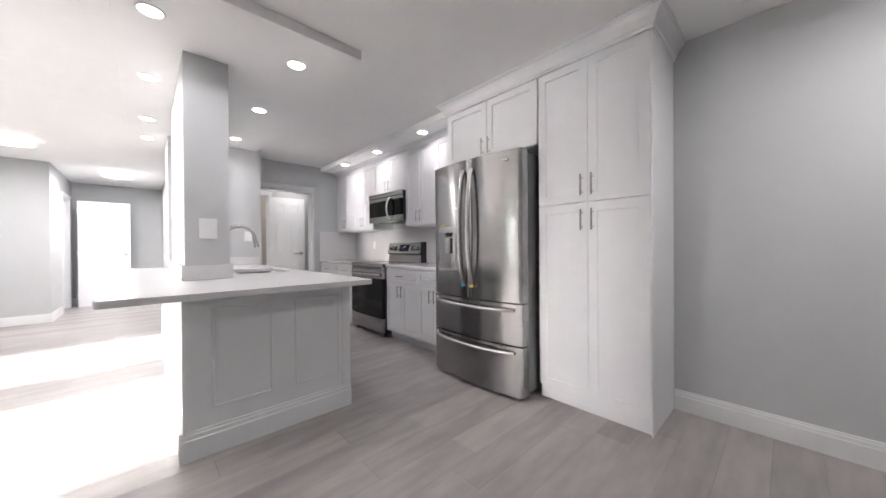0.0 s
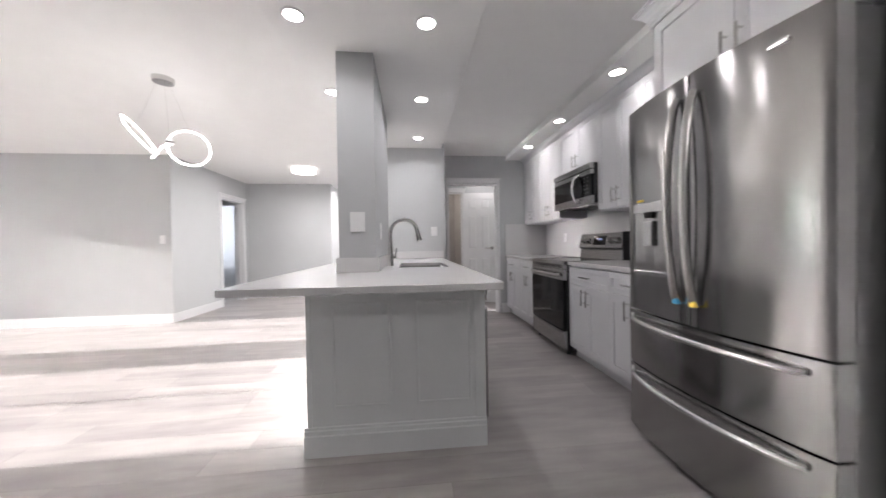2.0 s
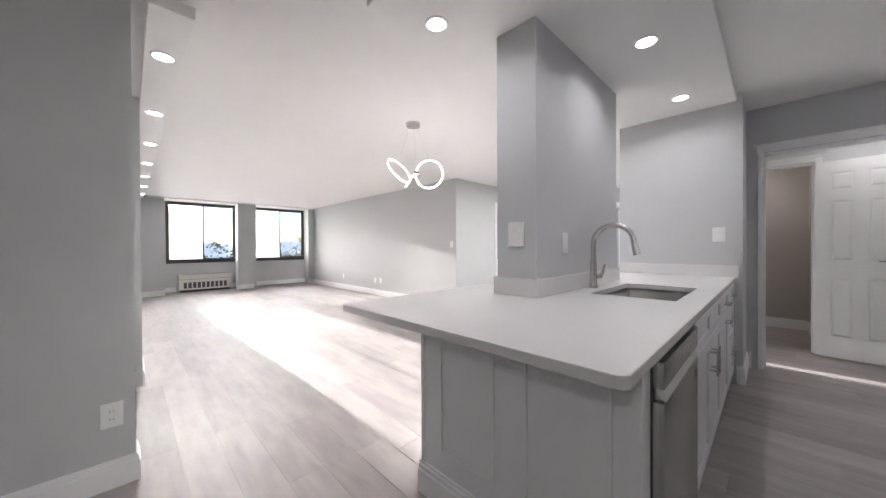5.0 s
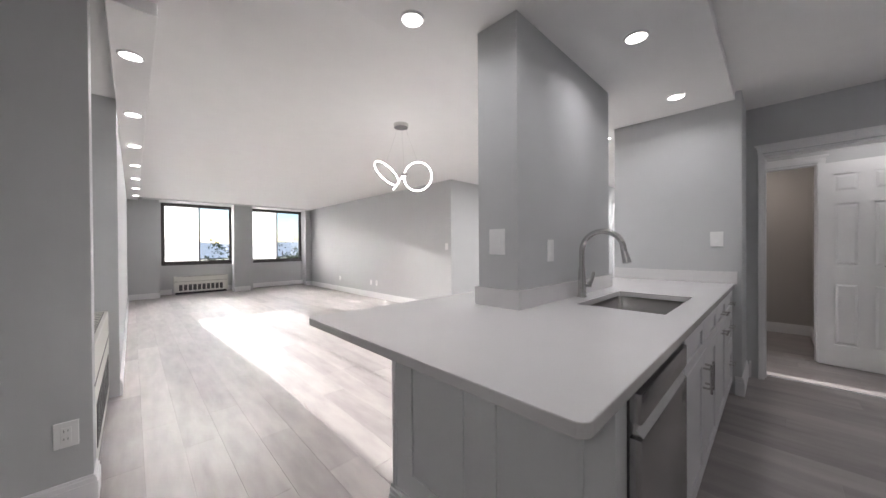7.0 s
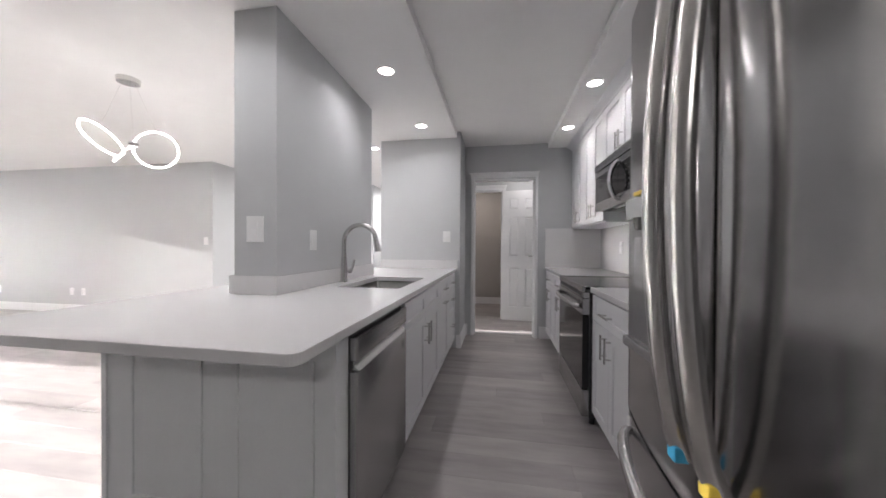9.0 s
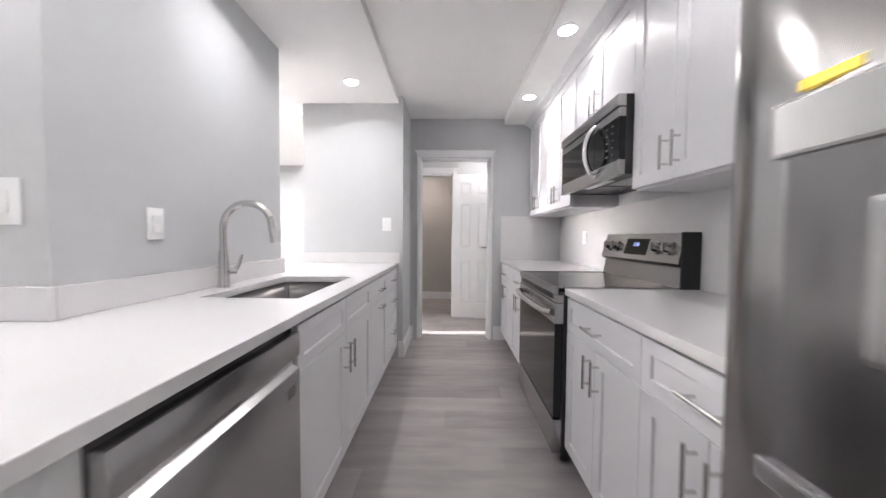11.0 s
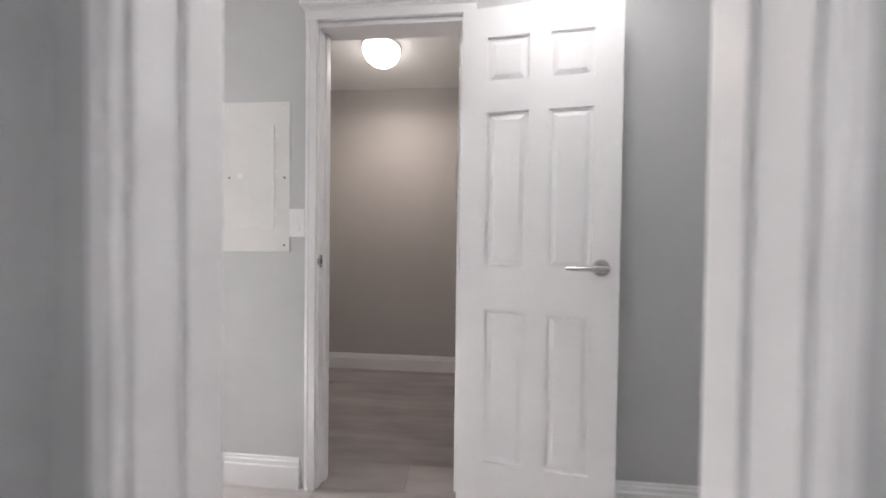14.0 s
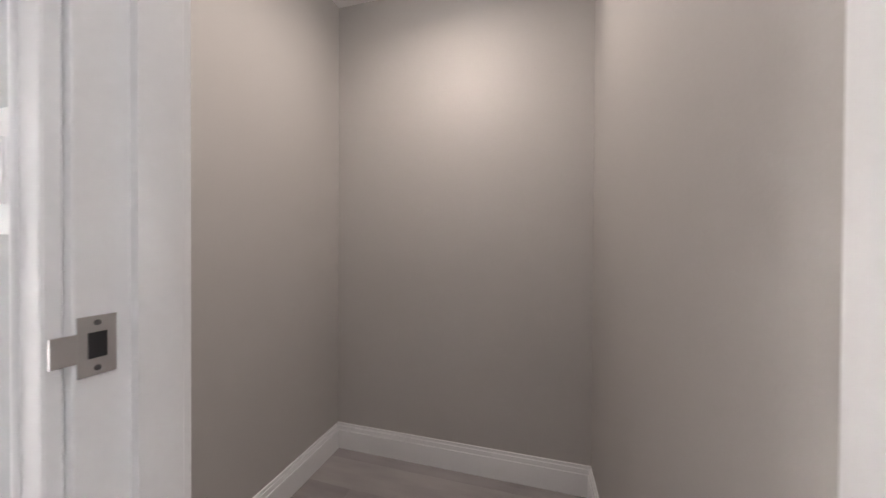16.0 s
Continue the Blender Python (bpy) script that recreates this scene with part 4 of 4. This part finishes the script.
for x, z in ((0.30, 0.03), (0.30, 0.33), (0.30, 0.635), (0.03, 0.635), (0.04, 0.33)):
    part("screw", disc(bmesh.new(), (x, -0.006, z), (0, -1, 0), 0.005, 0.004, 0.003, 10), DARK if z < 0.4 else TRIM, bp)
for z in (0.16, 0.335, 0.49):
    part("hinge", boxes((0.256, -0.011, z, 0.264, -0.006, z + 0.03), bevel=0.001), TRIM, bp)
sm = thing("smoke_alarm", "round white smoke alarm on the wall", "smoke alarm", pose(2.24, 6.705, 2.24))
part("base", disc(bmesh.new(), (0, 0, 0), (0, -1, 0), 0.072, 0.070, 0.014, 36), PLASTIC, sm, smooth=True)
part("cap", disc(bmesh.new(), (0, -0.014, 0), (0, -1, 0), 0.06, 0.045, 0.02, 36), PLASTIC, sm, smooth=True)

# ---- lamps ----
def downlight(x, y):
    ob = thing("downlight", "round white recessed ceiling light, switched on", "ceiling light", pose(x, y, ZL), "recessed downlights")
    pts = [(0.058 * math.cos(k * math.pi / 16), 0.058 * math.sin(k * math.pi / 16), -0.002) for k in range(32)]
    part("trim_ring", tube(bmesh.new(), pts, 0.009, 8, True, 0.6), TRIM, ob, smooth=True)
    part("lens", disc(bmesh.new(), (0, 0, -0.006), (0, 0, 1), 0.052, 0.052, 0.005, 28), LED, ob, "glowing lens")


for q in DOWN_WHITE + DOWN_SOFFIT + DOWN_BEAM:
    downlight(*q)


def drum(x, y):
    ob = thing("flush_ceiling_lamp", "round white drum ceiling lamp with a chrome band", "ceiling light", pose(x, y, ZH), "hall ceiling lamps")
    part("pan", disc(bmesh.new(), (0, 0, 0), (0, 0, -1), 0.17, 0.17, 0.02, 40), TRIM, ob)
    part("shade", disc(bmesh.new(), (0, 0, -0.02), (0, 0, -1), 0.20, 0.195, 0.055, 48), OPAL, ob, "glowing opal drum", True)
    for z in (-0.028, -0.066):
        pts = [(0.201 * math.cos(k * math.pi / 20), 0.201 * math.sin(k * math.pi / 20), z) for k in range(40)]
        part("band", tube(bmesh.new(), pts, 0.005, 6, True), CHROME, ob)


drum(-1.11, 6.62)
drum(-0.27, 8.39)
drum(1.9, -0.4)
def bowl_lamp(x, y, z, label):
    ob = thing("bowl_ceiling_lamp", label, "ceiling light", pose(x, y, z))
    part("pan", disc(bmesh.new(), (0, 0, 0), (0, 0, -1), 0.135, 0.13, 0.02, 40), BRIGHT, ob)
    prof = [(0.125, -0.02), (0.122, -0.05), (0.105, -0.085), (0.07, -0.112), (0.03, -0.124)]
    bm = bmesh.new()
    ang = [k * math.pi / 18 for k in range(36)]
    rings = [[bm.verts.new((r * math.cos(a), r * math.sin(a), h)) for a in ang] for r, h in prof]
    tip = bm.verts.new((0, 0, -0.126))
    for a, c in zip(rings, rings[1:]):
        for k in range(36):
            bm.faces.new((a[k], a[(k + 1) % 36], c[(k + 1) % 36], c[k]))
    for k in range(36):
        bm.faces.new((rings[-1][k], rings[-1][(k + 1) % 36], tip))
    bowl = part("bowl", bm, OPAL, ob, "glowing opal bowl", True)
    bowl.visible_shadow = False
    part("finial", disc(bmesh.new(), (0, 0, -0.125), (0, 0, -1), 0.008, 0.004, 0.014, 12), DARK, ob)


bowl_lamp(1.14, 7.48, 2.43, "opal glass bowl ceiling lamp in the closet")
bowl_lamp(2.1, 6.28, ZH, "opal glass bowl ceiling lamp outside the closet")

# pendant of two crossing light rings
PC = Vector((-1.235, 3.56, ZH))
pd = thing("pendant_lamp", "chrome pendant lamp of looping glowing ribbons", "pendant lamp", Matrix.Translation(PC))
part("canopy", disc(bmesh.new(), (0, 0, 0), (0, 0, -1), 0.075, 0.07, 0.035, 36), BRIGHT, pd, "round nickel canopy", True)
fwd, rgt, upv = Vector((-0.727, 0.687, 0)), Vector((0.687, 0.727, 0)), Vector((0, 0, 1))
def ring(c, n, r):
    n = n.normalized()
    a = n.orthogonal().normalized()
    b = n.cross(a)
    return [c + a * r * math.cos(k * math.pi / 24) + b * r * math.sin(k * math.pi / 24) for k in range(48)]


c1 = rgt * 0.165 + upv * -0.53
c2 = rgt * -0.15 + upv * -0.49 + fwd * 0.02
n1 = -fwd * 0.97 - rgt * 0.2
n2 = (rgt * 0.78 + upv * 0.62) * 0.9 - fwd * 0.43
part("ring", tube(bmesh.new(), ring(c1, n1, 0.145), 0.0064, 8, True), LEDSTRIP, pd, "glowing ring", True)
part("ring", tube(bmesh.new(), ring(c2, n2, 0.155), 0.0064, 8, True), LEDSTRIP, pd, "glowing tilted ring", True)
part("ring_shell", tube(bmesh.new(), ring(c1 + fwd * 0.012, n1, 0.150), 0.0064, 8, True), CHROME, pd, "chrome backing", True)
part("ring_shell", tube(bmesh.new(), ring(c2 + fwd * 0.010 + upv * 0.006, n2, 0.160), 0.0064, 8, True), CHROME, pd, "chrome backing", True)
part("ribbon", tube(bmesh.new(), [rgt * 0.05 + upv * -0.52, rgt * -0.02 + upv * -0.56, rgt * -0.05 + upv * -0.62, rgt * -0.085 + upv * -0.665], 0.0064, 8), LEDSTRIP, pd, "glowing ribbon end", True)
part("hub", disc(bmesh.new(), rgt * 0.0 + upv * -0.51, rgt, 0.02, 0.02, 0.06, 20), CHROME, pd, smooth=True)
for q in (c1 + upv * 0.145, c2 + upv * 0.12, rgt * 0.03 + upv * -0.5):
    part("wire", tube(bmesh.new(), [q, rgt * q.dot(rgt) * 0.25 + upv * -0.035], 0.0008, 5), BRIGHT, pd)

# bathroom vanity seen through the doorway
vn = thing("bathroom_vanity", "white bathroom vanity with drawers and a pale top", "vanity", pose(-4.95, 9.3, 0))
part("body", boxes((0, 0, 0.1, 0.60, 0.44, 0.80), bevel=0.003), CAB, vn)
part("plinth", boxes((0.02, 0.04, 0, 0.58, 0.44, 0.1)), DARK, vn)
part("top", boxes((-0.01, -0.015, 0.80, 0.61, 0.44, 0.83), bevel=0.003), QUARTZ, vn)
for i in range(3):
    d = part("drawer", shaker(bmesh.new(), 0.01, 0.59, 0.12 + i * 0.225, 0.335 + i * 0.225), CAB, vn)
    pull(d, 0.3, 0.23 + i * 0.225, 0.12, False)
for x, h in ((-4.78, 0.16), (-4.68, 0.11), (-4.5, 0.2)):
    bt = thing("toiletry_bottle", "small pale bottle standing on the vanity", "bottle", pose(x, 9.45, 0.83), "vanity bottles")
    part("flask", disc(bmesh.new(), (0, 0, 0), (0, 0, 1), 0.025, 0.022, h, 16), PLASTIC, bt, smooth=True)
    part("cap", disc(bmesh.new(), (0, 0, h), (0, 0, 1), 0.012, 0.012, 0.03, 12), BRIGHT, bt)

# ---- outside ----
structure("ground", boxes((-900, -900, -9.2, -10.6, 900, -9.0), (-10.6, -900, -9.2, 900, 900, -9.0)), GRASS, "dry lawn far below the windows")
# far hill; its haze is painted into the glowing colour
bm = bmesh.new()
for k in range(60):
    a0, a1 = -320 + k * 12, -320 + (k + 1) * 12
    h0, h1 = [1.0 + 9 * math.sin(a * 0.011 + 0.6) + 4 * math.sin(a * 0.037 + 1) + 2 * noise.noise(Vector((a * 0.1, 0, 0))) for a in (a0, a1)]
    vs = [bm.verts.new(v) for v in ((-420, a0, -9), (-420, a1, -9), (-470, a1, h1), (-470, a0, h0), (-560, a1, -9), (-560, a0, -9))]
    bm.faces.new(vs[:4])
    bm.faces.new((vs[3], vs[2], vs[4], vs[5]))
structure("backdrop", bm, HILL, "wooded hill on the horizon, haze put into its pale glowing colour")


def tree(x, y, h, seed, broad=1.0):
    rnd = random.Random(seed)
    ob = thing("tree", "leafy green broadleaf tree outside the windows", "tree", pose(x, y, -9.0), "trees outside")
    bm = tube(bmesh.new(), [(0, 0, 0), (0.1, 0.05, h * 0.3), (0.0, 0.2, h * 0.55), (0.1, 0.1, h * 0.85)], [0.28, 0.22, 0.15, 0.05], 8)
    tips = []
    for k in range(9):
        a, z = rnd.uniform(0, 6.3), h * rnd.uniform(0.35, 0.7)
        r = h * rnd.uniform(0.18, 0.3) * broad
        e = Vector((r * math.cos(a), r * math.sin(a), z + h * rnd.uniform(0.08, 0.22)))
        tube(bm, [(0, 0.1, z), e * 0.55 + Vector((0, 0, z * 0.45)), e], [0.1, 0.07, 0.03], 6)
        tips.append(e)
    part("trunk", bm, BARK, ob)
    vs, fs = [], []
    for k in range(70):
        t = rnd.choice(tips)
        c = t * rnd.uniform(0.5, 1.15) + Vector((rnd.gauss(0, 0.7), rnd.gauss(0, 0.7), rnd.gauss(0, 0.6) + 0.06 * h))
        s = rnd.uniform(0.5, 1.0)
        for j in range(42):
            p = c + Vector((rnd.gauss(0, s * 0.55), rnd.gauss(0, s * 0.55), rnd.gauss(0, s * 0.4)))
            u = Vector((rnd.gauss(0, 1), rnd.gauss(0, 1), rnd.gauss(0, 1))).normalized() * rnd.uniform(0.10, 0.2)
            w = u.orthogonal().normalized() * u.length * 0.6
            i = len(vs)
            vs += [p - u, p + w, p + u, p - w]
            fs.append((i, i + 1, i + 2, i + 3))
    me = bpy.data.meshes.new("crown")
    me.from_pydata(vs, [], fs)
    me.materials.append(LEAF)
    cr = new("crown", me)
    cr.parent = ob


for i, (x, y, h) in enumerate(((-27, 9.5, 9.9), (-31, 13.5, 10.6), (-36, 7.5, 9.8), (-44, 10, 10.8), (-42, 1, 9.4), (-48, 17, 11.6), (-58, 5, 10.0))):
    tree(x, y, h, 11 + i, 1.1)

# ---- plank floor, last ----
structure("floor", boxes((-10.1, -2.4, -0.2, 3.1, 10.4, -0.006)), SUBFLOOR, "grey oak vinyl plank floor")
floor = bpy.data.objects["floor"]
PW, PL = 0.182, 1.22
bm = box(bmesh.new(), 0.0004, 0.0004, -0.006, PL - 0.0004, PW - 0.0004, 0.0)
tops = [e for e in bm.edges if e.verts[0].co.z > -0.001 and e.verts[1].co.z > -0.001]
bmesh.ops.bevel(bm, geom=tops, offset=0.0008, segments=1, affect="EDGES")
plank = finish("plank", bm, PLANK)
rnd = random.Random(5)
vs, fs, near = [], [], 0
row = 0
y = -2.2
while y < 10.2:
    x = -9.9 - rnd.uniform(0, PL)
    while x < 3.0:
        if -0.9 - PL < x and -0.1 < y < 7.3 and near < 300:
            ob = new("plank", plank)
            ob.parent, ob.location = floor, (x, y, 0)
            near += 1
        else:
            i = len(vs)
            a, b, c, d = x + 0.0004, y + 0.0004, x + PL - 0.0004, y + PW - 0.0004
            vs += [(a, b, -0.006), (c, b, -0.006), (c, d, -0.006), (a, d, -0.006), (a, b, 0), (c, b, 0), (c, d, 0), (a, d, 0)]
            fs += [(i + 4, i + 5, i + 6, i + 7), (i, i + 1, i + 5, i + 4), (i + 1, i + 2, i + 6, i + 5), (i + 2, i + 3, i + 7, i + 6), (i + 3, i, i + 4, i + 7)]
        x += PL
    y += PW
me = bpy.data.meshes.new("planks")
me.from_pydata(vs, [], fs)
me.materials.append(PLANK)
rest = new("planks", me)
rest.parent = floor
tagged(rest, kind="stuff")
